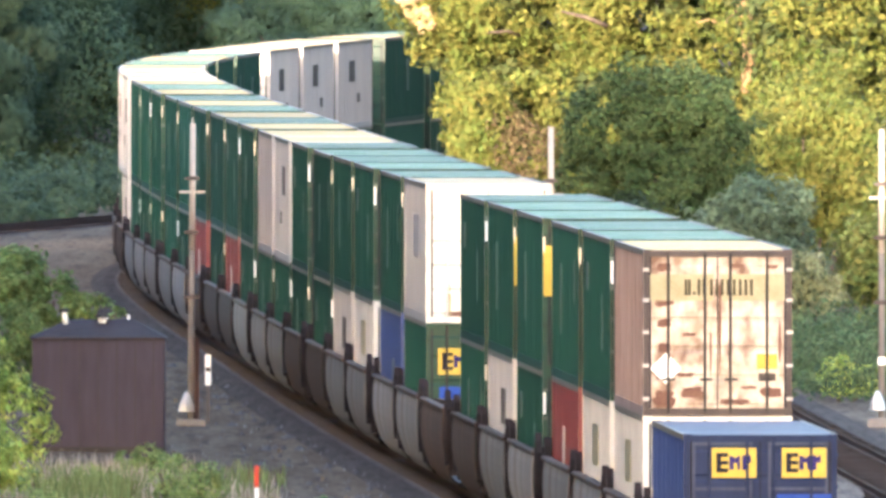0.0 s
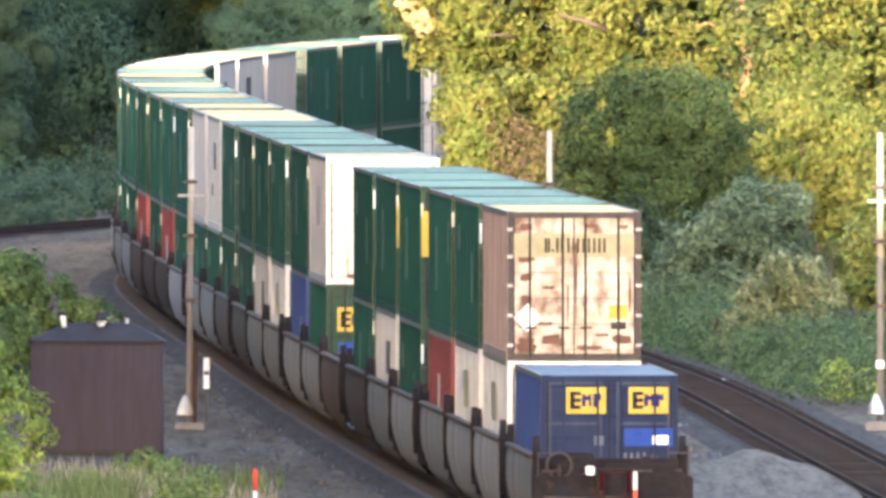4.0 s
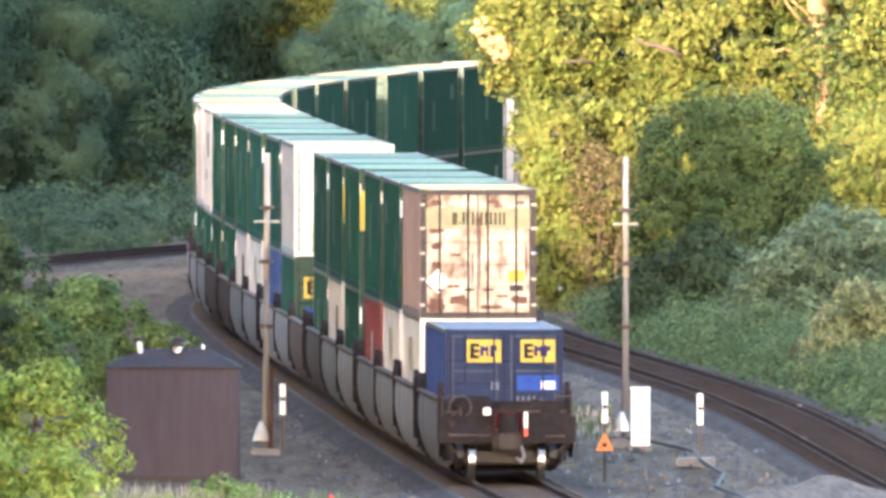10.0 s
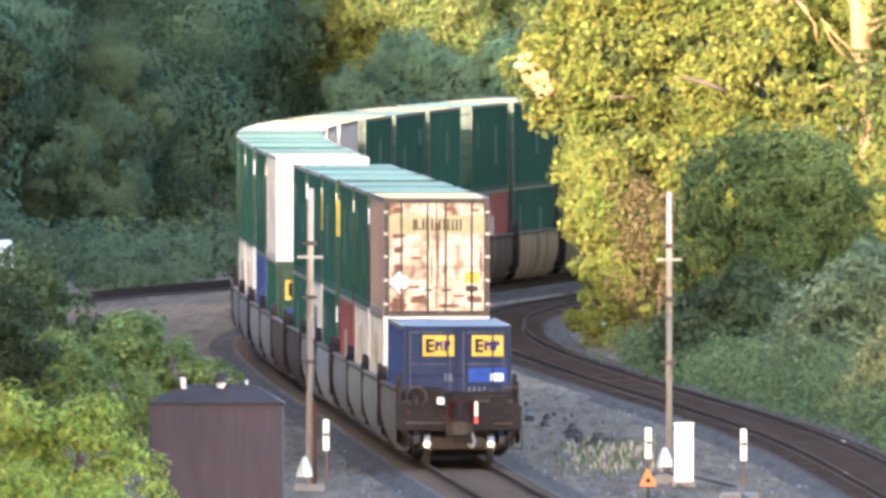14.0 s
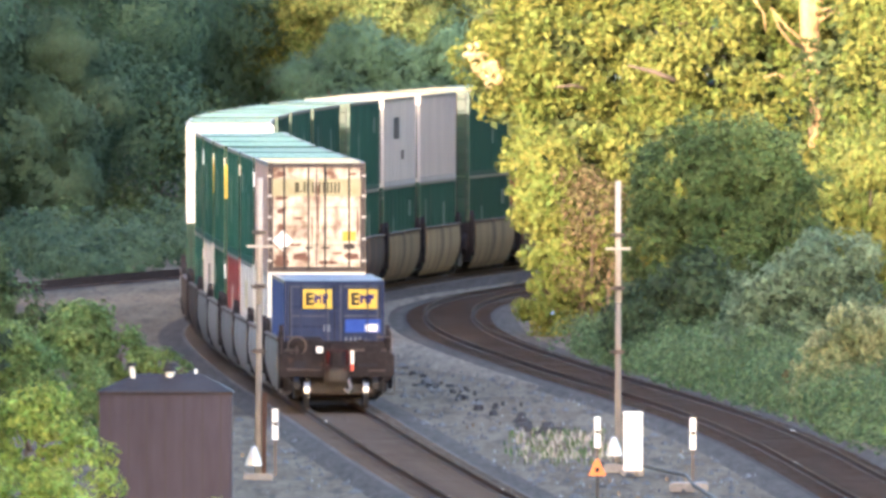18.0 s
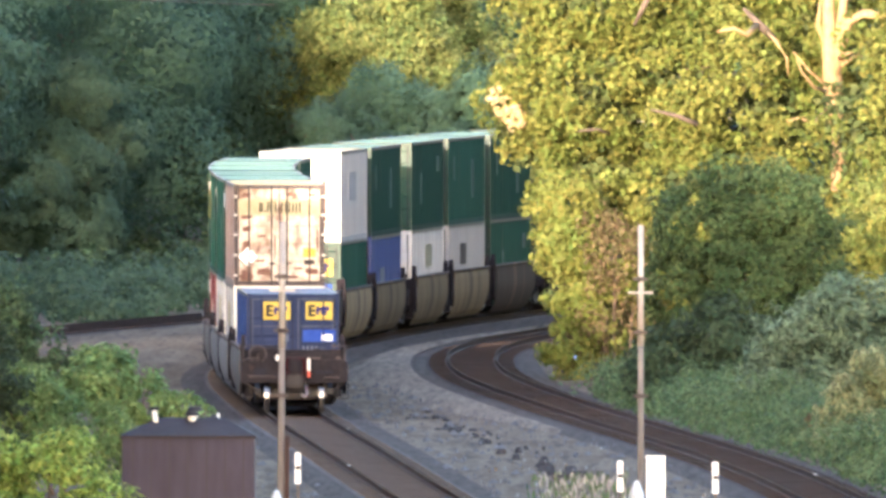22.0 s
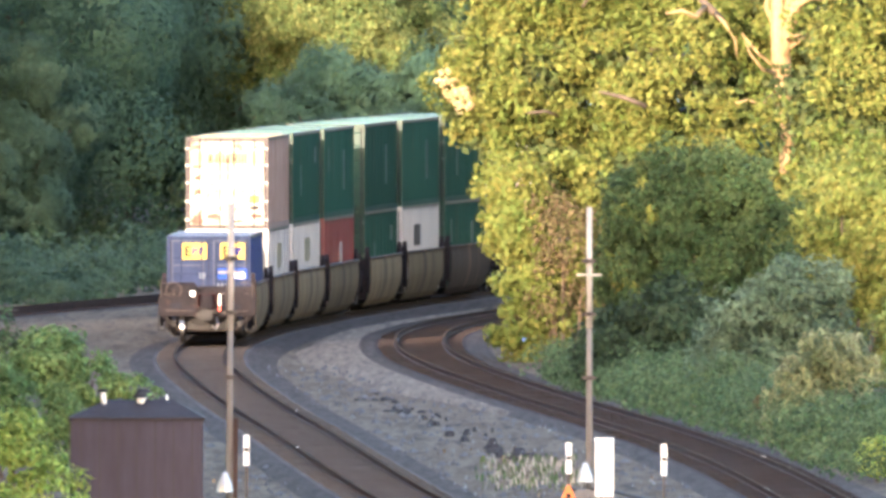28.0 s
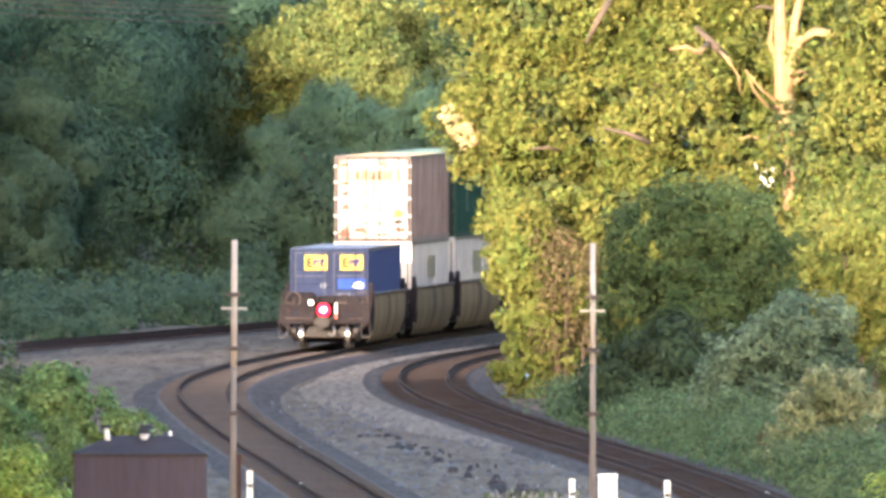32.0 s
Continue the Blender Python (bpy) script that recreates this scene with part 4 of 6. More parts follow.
        part("red_band", Shape().box(0.358, 0.442, -10.725, -10.675, 0.98, 1.16), REDPOST, c, "red band")
        part("rear_marker_box", Shape().box(-0.12, 0.14, -10.75, -10.45, 1.02, 1.32, 0.03), STEEL_DARK, c, "dark rear marker device")
        for x, z, w_, h_ in ((-0.95, 1.14, 0.34, 0.2), (-0.42, 1.0, 0.28, 0.16), (0.82, 1.12, 0.5, 0.1)):
            part("recess", Shape().box(x - w_ / 2, x + w_ / 2, -10.47, -10.44, z - h_ / 2, z + h_ / 2), INK, c, "black opening in the end beam")
        for x in (-0.75, 0.1, 0.95):
            part("end_box", Shape().box(x - 0.22, x + 0.22, -10.3, -9.9, 1.47, 1.47 + (0.3 if x < 0 else 0.18), 0.04), STEEL_DARK, c)
        part("cut_lever", Shape().rod([(-1.3, -10.5, 1.02), (-0.4, -10.52, 0.98), (-0.25, -10.62, 1.12), (0.0, -10.66, 1.12)], [0.022] * 4, 6), STEEL, c, "thin coupler lever")
        part("brake_beam", Shape().box(-0.62, 0.62, -10.2, -10.08, 0.4, 0.62, 0.03).box(-0.9, 0.9, -9.7, -9.5, 0.5, 0.85), DARK, c)
        part("draft_pocket", Shape().box(-0.3, 0.3, -10.3, -9.4, 0.55, 1.0), DARK, c)
        for sx in (-1, 1):
            part("truss", Shape().rod([(sx * 1.4, -10.3, 0.82), (sx * 0.95, -10.25, 0.52), (sx * 0.95, -9.9, 0.5)], [0.06, 0.05, 0.05], 6), STEEL_DARK, c)
            part("corner_gusset", Shape().prism([(-10.44, 0.82), (-10.1, 0.82), (-9.2, 0.5), (-9.2, 0.9), (-10.1, 1.42), (-10.44, 1.42)], sx * 1.42 - 0.05, sx * 1.42 + 0.05), STEEL_DARK, c)
            part("grab_iron", Shape().rod([(sx * 1.25, -10.47, 0.98), (sx * 1.25, -10.53, 0.98), (sx * 0.85, -10.53, 0.98), (sx * 0.85, -10.47, 0.98)], [0.016] * 4, 5), STEEL, c)
        part("brake_tank", Shape().rod([(-1.2, -9.95, 1.66), (-1.12, -9.95, 1.66), (-0.4, -9.95, 1.66), (-0.32, -9.95, 1.66)], [0.1, 0.2, 0.2, 0.1], 12), STEEL_DARK, c, "dark air tank", smooth=True)
        part("brake_valve", Shape().box(0.3, 0.95, -10.1, -9.8, 1.47, 1.62, 0.03).box(0.55, 0.72, -10.1, -9.85, 1.62, 1.78, 0.03), STEEL_DARK, c)
        part("pipe_run", Shape().rod([(-1.35, -10.2, 1.5), (-0.5, -10.2, 1.53), (0.2, -10.2, 1.5), (1.3, -10.2, 1.52)], [0.03] * 4, 6), STEEL, c)
        part("catwalk", Shape().box(-1.35, 1.35, -10.35, -9.6, 1.42, 1.47), STEEL_DARK, c)
        part("bright_bracket", Shape().box(-0.52, -0.36, -10.5, -10.44, 1.44, 1.60, 0.02), PURE, c, "bright metal bracket")
        part("brake_wheel", Shape().rod([(-1.02 + 0.24 * math.cos(q * math.pi / 6), -10.4, 1.62 + 0.24 * math.sin(q * math.pi / 6)) for q in range(13)], [0.025] * 13, 6).rod([(-1.02, -10.4, 1.3), (-1.02, -10.4, 1.62)], [0.03, 0.03], 6), STEEL, c, "hand brake wheel")
        for sx in (-1, 1):
            part("hand_rail", Shape().rod([(sx * 1.42, -10.35, 1.4), (sx * 1.42, -10.35, 1.85), (sx * 1.05, -10.35, 1.85)], [0.022] * 3, 6), STEEL, c)
            part("step", Shape().box(sx * 1.36 - 0.14, sx * 1.36 + 0.14, -10.44, -10.24, 0.36, 0.40).box(sx * 1.36 - 0.16, sx * 1.36 - 0.13, -10.36, -10.32, 0.38, 0.84).box(sx * 1.36 + 0.13, sx * 1.36 + 0.16, -10.36, -10.32, 0.38, 0.84), DARK, c)
    return c


# upper and lower container of each well, from the last car forwards
LOAD = [("", "navy"), ("rusty", "ochre"), ("green_pale", "ochre"), ("green", "red"), ("green_yellow", "green_pale"), ("green_yellow", "grey"), ("green_pale", "green"), ("", ""),
        ("white", "green_sign"), ("green", "blue"), ("green_pale", "ochre"), ("green", "grey"), ("green", "green_pale"), ("green_pale", "green"), ("grey", "green_pale"),
        ("buff", "green"), ("green_sun_roof", "green_pale"), ("green_pale", "red"), ("green_sun_roof", "green"), ("green", "red"), ("green_sun_roof", "green"), ("green", "green_pale"),
        ("green_sun_roof", "green"), ("green_pale", "green"), ("green_sun_roof", "green_pale"), ("grey", "grey"), ("grey", "green"), ("buff", "grey"), ("green", "buff"), ("green_sun_roof", "grey"),
        ("green", "green"), ("grey", "grey"), ("grey", "buff"), ("grey", "green"), ("green_sun_roof", "green"), ("green_pale", "green"), ("green_sun_roof", "green")]
TRAIN = []   # each thing with its distance ahead of the rear stack's doors and its height over the rails


def build_train():
    kinds = build_kinds()
    plain = well_car("articulated well car with grey-brown curved side sills", WELL)
    rusty = well_car("articulated well car with rust-brown side sills", WELL_RUST)
    ahead, used = -21.0 + LEN / 2, set()
    for i, (up, low) in enumerate(LOAD):
        if i == 0:
            car = well_car("last well car with dark end beam, coupler and rear marker", WELL, last=True)
        else:
            src = rusty if i in (6, 7, 12, 13, 17, 18, 19, 25, 26, 27) else plain
            car = src if src.name not in used else copy_thing(src, pose(0, 0, 0))
            used.add(src.name)
        TRAIN.append((car, ahead, 0.0))
        for kind, z in ((low, 0.39), (up, 3.29)):
            if kind:
                src = kinds[kind]
                c = src if src.name not in used else copy_thing(src, pose(0, 0, 0))
                used.add(src.name)
                TRAIN.append((c, ahead, z))
        ahead += 18.5 if i % 3 else (21.0 if i == 0 else 21.8)
    for c in kinds.values():
        if c.name not in used:
            raise ValueError("unused kind")


build_train()

# distance along the main line
ARC_Y = np.arange(500.0, 2600.0, 4.0)
ARC_S = np.concatenate([[0], np.cumsum(np.hypot(np.diff(ARC_Y), np.diff(main_x(ARC_Y))))])


def on_line(s):
    """The point of the main line at arc length s."""
    y = float(np.interp(s, ARC_S, ARC_Y))
    return Vector((float(main_x(y)), y, RAIL_Z + float(dip(y))))


def train_pose(t, ahead, z):
    """Where a thing of the train stands at t seconds."""
    s = float(np.interp(688.0, ARC_Y, ARC_S)) + 20.0 * t + ahead
    a, b = on_line(s - 8.0), on_line(s + 8.0)
    mid, d = (a + b) / 2, b - a
    return pose(mid.x, mid.y, mid.z + z, math.degrees(math.atan2(d.z, d.y)), 0, -math.degrees(math.atan2(d.x, d.y)))


def rear_beacon():
    """A small drum on the end beam whose one red lens shines as it turns to the rear."""
    car = TRAIN[0][0]
    b = part("beacon", Shape().rod([(0, 0, -0.21), (0, 0, 0.21)], [0.22, 0.22], 16), STEEL_DARK, car, "turning rear beacon", at=pose(0.02, -10.9, 1.28))
    # oversized lens: its red ring stands for the glare around the lamp
    part("lens", Shape().rod([(0, -0.15, 0), (0, -0.235, 0), (0, -0.25, 0)], [0.21, 0.21, 0.15], 16), RED_LAMP, b, "glowing red lens")
    part("lamp_core", Shape().rod([(0, -0.2, 0), (0, -0.262, 0)], [0.085, 0.07], 14), HOT_LAMP, b, "bright core of the lamp")
    # added box that keeps the turned lens from lighting the end beam
    part("beacon_housing", Shape().box(-0.32, -0.27, -10.84, -10.46, 1.0, 1.56).box(0.31, 0.36, -10.84, -10.46, 1.0, 1.56).box(-0.27, 0.31, -10.84, -10.46, 1.51, 1.56).box(-0.27, 0.31, -10.5, -10.46, 1.0, 1.51), STEEL_DARK, car, "dark box behind the beacon")
    return b


HOT_LAMP = lamp_mat("hot_lamp", (1.0, 0.12, 0.1), 60.0)
RED_LAMP = lamp_mat("red_lamp", (1.0, 0.0, 0.008), 3.0)
BEACON = rear_beacon()


def motions():
    rows = [(0.0, 180.0), (16.0, 180.0)]
    for k in range(11):
        t = 17.0 + 1.5 * k
        lag = 0.0 if k else -0.1
        rows += [(t + lag + dt, a - 360.0 * k) for dt, a in ((-0.28, 180.0), (-0.24, 115.0), (-0.2, 50.0), (-0.16, 0.0), (0.02, 0.0), (0.06, -50.0), (0.1, -115.0), (0.14, -180.0)) if t + lag + dt < 32.05]
    walk(BEACON, [(r[0], pose(0.02, -10.9, 1.28, 0, 0, r[1])) for r in rows])
    for ob, ahead, z in TRAIN:
        walk(ob, [(t, train_pose(t, ahead, z)) for t in range(0, 33, 2)])


# ---- trees and plants ----
def leaf_mesh(name, lobes, n, size, material, seed, clumps=34, spread=0.30, up=0.35, slim=0.55, front=0.35, jit=0.45, out=0.55):
    """Many single leaves in clumps over the lobes (x, y, z, rx, ry, rz); front: how much of the far side is leafed."""
    rng = np.random.default_rng(seed)
    lob = np.array(lobes, float)
    area = (lob[:, 3] * lob[:, 5]) ** 1.0
    cl = rng.choice(len(lob), size=clumps * len(lob), p=area / area.sum())
    d = rng.normal(size=(len(cl), 3))
    d /= np.linalg.norm(d, axis=1)[:, None]
    flip = (d[:, 1] > front)
    d[flip, 1] *= -1
    rad = rng.uniform(0.72, 1.06, len(cl))
    centre = lob[cl, :3] + d * lob[cl, 3:] * rad[:, None]
    reach = np.minimum(lob[cl, 3], lob[cl, 5]) * spread * rng.uniform(0.6, 1.5, len(cl))
    pick = rng.choice(len(cl), size=n, p=(reach ** 2) / (reach ** 2).sum())
    off = rng.normal(size=(n, 3)) * np.array([1, 1, 0.75])
    off *= (rng.uniform(0.2, 1.0, n) ** 0.5 / np.maximum(np.linalg.norm(off, axis=1), 1e-6))[:, None]
    p = centre[pick] + off * reach[pick][:, None]
    nrm = d[pick] * out + off * 0.6 + np.array([0, 0, up]) + rng.normal(size=(n, 3)) * jit
    nrm /= np.linalg.norm(nrm, axis=1)[:, None]
    r = rng.normal(size=(n, 3))
    r[:, 2] -= 0.6
    u = np.cross(nrm, r)
    u /= np.maximum(np.linalg.norm(u, axis=1), 1e-6)[:, None]
    w = np.cross(nrm, u)
    sz = size * rng.uniform(0.55, 1.35, n)[:, None]
    a, b = u * sz * slim * 0.5, w * sz * 0.5
    v = np.stack([p - b, p - a + nrm * sz * 0.08, p + b, p + a + nrm * sz * 0.08], axis=1).reshape(-1, 3)
    keep = v[:, 2].reshape(-1, 4).min(axis=1) > 0.0
    v = v.reshape(-1, 4, 3)[keep].reshape(-1, 3)
    k = len(v) // 4
    me = bpy.data.meshes.new(name)
    me.vertices.add(4 * k)
    me.vertices.foreach_set("co", v.ravel())
    me.loops.add(4 * k)
    me.loops.foreach_set("vertex_index", np.arange(4 * k, dtype=np.int32))
    me.polygons.add(k)
    me.polygons.foreach_set("loop_start", np.arange(0, 4 * k, 4, dtype=np.int32))
    me.polygons.foreach_set("loop_total", np.full(k, 4, dtype=np.int32))
    me.materials.append(material)
    me.update(calc_edges=True)
    return me


def crown_lobes(x, y, z, rx, ry, rz, k, seed, size=0.42):
    """Lobes spread through an ellipsoid crown."""
    rng = random.Random(seed)
    out = [(x, y, z, rx * 0.62, ry * 0.62, rz * 0.62)]
    for _ in range(k):
        a, b = rng.uniform(0, 2 * math.pi), math.asin(rng.uniform(-0.85, 0.95))
        q = rng.uniform(0.55, 0.8)
        f = size * rng.uniform(0.75, 1.2)
        m = (rx + rz) / 2
        out.append((x + rx * q * math.cos(b) * math.cos(a), y + ry * q * math.cos(b) * math.sin(a), z + rz * q * math.sin(b), m * f, m * f, m * f * 0.85))
    return out


def limbs(s, x, y, z0, z1, r, rng, lobes, count=9):
    """A tapered, slightly bent trunk and limbs that reach into the lobes."""
    bend = [(x + rng.uniform(-0.3, 0.3) * i, y + rng.uniform(-0.3, 0.3) * i, z0 + (z1 - z0) * i / 5) for i in range(6)]
    s.rod(bend, [r * (1.25 if i == 0 else 1 - 0.13 * i) for i in range(6)], 10)
    for lobe in lobes[1:1 + count]:
        i = rng.randint(2, 4)
        a, b = Vector(bend[i]), Vector(lobe[:3])
        m = a.lerp(b, 0.5) + Vector((rng.uniform(-0.4, 0.4), rng.uniform(-0.4, 0.4), 0.5))
        s.rod([a, m, b], [r * 0.45, r * 0.3, r * 0.12], 6)
    return s


def tree(label, x, y, top, rx, leaf, n, size, seed, low=2.0, lobes=13, bark=BARK, r=0.28, ry=None, group="", base=0.0, name="tree", lobe_size=0.42, **more):
    t = thing(name, label, "tree", group, at=pose(x, y, base))
    z, rz = (top + low) / 2, (top - low) / 2
    lob = crown_lobes(0, 0, z, rx, ry or rx, rz, lobes, seed, lobe_size)
    part("trunk", limbs(Shape(), 0, 0, -0.15, z, r, random.Random(seed), lob), bark, t, smooth=True)
    part("crown", leaf_mesh("crown", lob, n, size, leaf, seed, **more), leaf, t)
    return t


def bush(label, x, y, lobes, leaf, n, size, seed, name="bush", spread=0.34, **more):
    """A shrub: thin stems and a crown of leaves; lobes are given about its foot."""
    t = thing(name, label, "shrub", at=pose(x, y, 0))
    rng = random.Random(seed)
    for lobe in lobes:
        part("stem", Shape().rod([(lobe[0] * 0.4, lobe[1] * 0.4, -0.12), (lobe[0] * 0.8, lobe[1] * 0.8, lobe[2] * 0.55), (lobe[0] + rng.uniform(-0.1, 0.1), lobe[1], lobe[2])], [0.06, 0.045, 0.02], 6), BARK, t)
    part("foliage", leaf_mesh("foliage", lobes, n, size, leaf, seed, spread=spread, **more), leaf, t)
    return t


def build_right_woods():
    # tall sunlit trees beyond the side track
    t = thing("tree", "tall broad yellow-green tree lit by low sun beside the track", "tree", "trees beyond the track", at=pose(4.5, 1205, 0))
    lob = [(-6.9, -2, 8.9, 2.6, 3, 2.4), (-6.3, -2.5, 6.0, 2.1, 2.4, 2.0), (-6.0, -3, 3.8, 2.0, 2, 1.7), (-5.4, -3, 1.9, 1.5, 2, 1.5), (-5.6, -2, 12.6, 3.4, 3.4, 2.8), (-1.6, -3, 9.0, 3.2, 3, 2.9), (-0.5, -1, 13.4, 3.6, 3.5, 3.0),
           (-3.0, -3, 5.6, 2.4, 2.5, 2.2), (2.6, -2.5, 10.6, 3.2, 3, 2.8), (3.4, -2, 7.2, 2.8, 3, 2.6), (4.4, -1, 14.2, 3.6, 3.4, 3), (-2, 2, 16.5, 4, 4, 3), (2.5, 2, 17.0, 4.2, 4, 3), (-8.0, -1.5, 7.9, 1.4, 1.5, 1.1),
           (-3.2, -1, 2.4, 2.2, 2, 1.8), (0, -1, 4.2, 2.6, 2.4, 2.4), (3, 0, 3.6, 2.8, 2.4, 2.4),
           (-6.7, -3.5, 1.0, 0.9, 1, 1.1), (-6.4, -4, 2.6, 1.2, 1.2, 1.2), (1.3, -5.2, 8.5, 1.2, 0.7, 0.8), (1.1, -5.2, 8.2, 0.9, 0.7, 0.7), (1.5, -5.2, 4.6, 1.7, 0.9, 2.0), (0.9, -5.2, 5.8, 1.2, 0.9, 0.9), (2.2, -5.2, 5.7, 1.1, 0.9, 0.9), (-4.9, -4.4, 0.9, 0.8, 1, 0.9), (-4.5, -1, 7.5, 2.0, 1.6, 1.7), (-5.8, -1, 6.2, 1.6, 1.5, 1.5)]
    part("trunk", limbs(Shape(), 0, 1.5, -0.15, 11, 0.42, random.Random(11), lob, 11), BARK, t, smooth=True)
    part("crown", leaf_mesh("crown", lob, 160000, 0.205, LEAF_SUN, 21, clumps=75, spread=0.17, up=0.1, slim=0.65, jit=0.8, out=0.5), LEAF_SUN, t)
    # darker leaf colour behind the outer leaves paints the shade in the gaps
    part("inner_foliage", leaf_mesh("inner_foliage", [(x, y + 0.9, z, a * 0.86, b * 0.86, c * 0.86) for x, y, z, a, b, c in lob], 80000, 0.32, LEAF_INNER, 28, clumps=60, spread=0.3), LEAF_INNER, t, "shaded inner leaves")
    brng = random.Random(91)
    for k in range(10):
        x, z = brng.uniform(-6.5, 6.0), brng.uniform(6.5, 12.5)
        dx, dz = brng.uniform(0.7, 1.6) * brng.choice((-1, 1)), brng.uniform(-0.3, 0.7)
        y = brng.uniform(-5.3, -4.3)
        part("branch", Shape().rod([(x, y + 1.4, z), (x + dx * 0.35, y + 0.2, z + dz * 0.1 + 0.18), (x + dx * 0.7, y, z + dz * 0.5 + 0.1), (x + dx, y + 0.4, z + dz)], [0.06, 0.05, 0.035, 0.012], 6), BARK, t, smooth=True)
    # highlight of the low sun is put into this pale leaf colour
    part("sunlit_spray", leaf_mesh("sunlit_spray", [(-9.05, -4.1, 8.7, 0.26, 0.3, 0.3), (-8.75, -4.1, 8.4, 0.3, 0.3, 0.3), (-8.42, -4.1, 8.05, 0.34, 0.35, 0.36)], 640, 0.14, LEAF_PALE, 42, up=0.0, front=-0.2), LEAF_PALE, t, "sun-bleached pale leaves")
    t = thing("tree", "tall yellow-green tree with a broad crown in evening sun", "tree", "trees beyond the track", at=pose(13.0, 1190, 0))
    lob = crown_lobes(0, 0, 8.5, 6.5, 5.0, 8.5, 22, 31)
    part("trunk", limbs(Shape(), 0, 1.0, -0.15, 10, 0.4, random.Random(12), lob, 11), BARK, t, smooth=True)
    part("crown", leaf_mesh("crown", lob, 130000, 0.22, LEAF_SUN, 22, clumps=85, spread=0.17, up=0.1, slim=0.65, jit=0.8, out=0.5), LEAF_SUN, t)
    # inner layer again darkened in colour, as shade within the crown
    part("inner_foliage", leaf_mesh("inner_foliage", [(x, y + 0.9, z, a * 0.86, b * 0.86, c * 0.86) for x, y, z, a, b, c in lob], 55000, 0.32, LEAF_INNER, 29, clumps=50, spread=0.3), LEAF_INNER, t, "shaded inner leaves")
    t = thing("dead_tree", "bare pale dead tree with forked trunk in evening sun", "tree", at=pose(5.6, 1200, 0))
    part("trunk", Shape().rod([(0.35, 2.5, -0.1), (0.4, 2.2, 4.5), (0.3, 0.4, 6.1), (0.3, -3.0, 7.2), (0.1, -3.5, 9.2), (0.0, -3.6, 10.6), (-0.05, -3.6, 12.2), (0.1, -3.4, 15)], [0.34, 0.3, 0.26, 0.17, 0.31, 0.23, 0.16, 0.07], 10), PALEBARK, t, smooth=True)
    for pts, rad in (([(0.15, -3.6, 9.4), (0.35, -3.7, 10.3), (0.55, -3.8, 10.95), (1.0, -3.8, 11.25), (1.75, -3.8, 11.2), (2.1, -3.8, 11.0)], [0.2, 0.19, 0.16, 0.13, 0.12, 0.08]),
                     ([(0.3, -3.7, 10.5), (0.42, -3.7, 11.6), (0.7, -3.7, 12.8), (0.9, -3.6, 14.0)], [0.17, 0.13, 0.1, 0.05]),
                     ([(-0.1, -3.6, 10.3), (-0.35, -3.7, 10.9), (-0.25, -3.7, 11.7)], [0.1, 0.08, 0.03]),
                     ([(0.1, -3.6, 9.5), (0.75, -3.8, 9.95), (1.2, -3.9, 9.9)], [0.08, 0.06, 0.02]),
                     ([(0.0, -3.6, 9.0), (-0.6, -4.0, 9.5), (-1.1, -4.2, 10.1)], [0.06, 0.04, 0.02]),
                     ([(-1.7, -4.0, 10.5), (-2.0, -4.4, 10.8), (-2.6, -4.2, 11.4)], [0.1, 0.13, 0.06]),
                     ([(-5.4, -5.4, 8.35), (-4.6, -5.5, 8.15), (-4.0, -5.2, 7.9)], [0.03, 0.07, 0.08]),
                     ([(-5.9, -5.0, 10.9), (-5.6, -5.2, 11.5), (-5.2, -5.0, 12.2)], [0.05, 0.09, 0.1]),
                     ([(-0.15, -3.7, 8.3), (-0.5, -5.0, 7.9), (-0.9, -5.6, 8.1), (-1.3, -5.8, 8.0)], [0.08, 0.06, 0.04, 0.02]),
                     ([(-0.1, -3.7, 8.9), (-0.45, -5.2, 9.0), (-0.85, -5.7, 9.5), (-1.0, -5.8, 9.9)], [0.06, 0.05, 0.035, 0.02]),
                     ([(0.3, -3.8, 9.9), (0.7, -5.0, 10.1), (1.2, -5.6, 10.0), (1.6, -5.7, 10.3)], [0.07, 0.06, 0.04, 0.02]),
                     ([(-2.2, -4.6, 10.9), (-2.5, -5.4, 10.6), (-2.9, -5.7, 10.8), (-3.4, -5.7, 10.7)], [0.09, 0.08, 0.06, 0.03]),
                     ([(-1.9, -4.4, 10.7), (-1.6, -5.5, 10.4), (-1.3, -5.7, 9.9), (-1.25, -5.7, 9.4)], [0.07, 0.06, 0.04, 0.02]),
                     ([(0.25, -4.6, 7.7), (0.22, -5.6, 7.0), (0.2, -5.7, 6.4), (0.15, -5.6, 5.9)], [0.16, 0.15, 0.14, 0.12])):
        part("limb", Shape().rod(pts, rad, 8), PALEBARK if len(pts) > 3 or pts[0][0] > -1.5 else BARK, t, smooth=True)
    bush("vine-hung shrub of dry brown leaves against the trees", -0.9, 1196.5, [(0, 0, 3.9, 1.2, 1, 1.3), (-0.3, 0, 2.4, 0.9, 1, 1.2), (0.6, 0, 2.2, 0.7, 1, 0.9), (-0.5, 0.3, 4.8, 0.8, 1, 0.7), (0.9, 0.2, 1.2, 0.6, 0.8, 0.7)], LEAF_DRY, 2000, 0.15, 41)
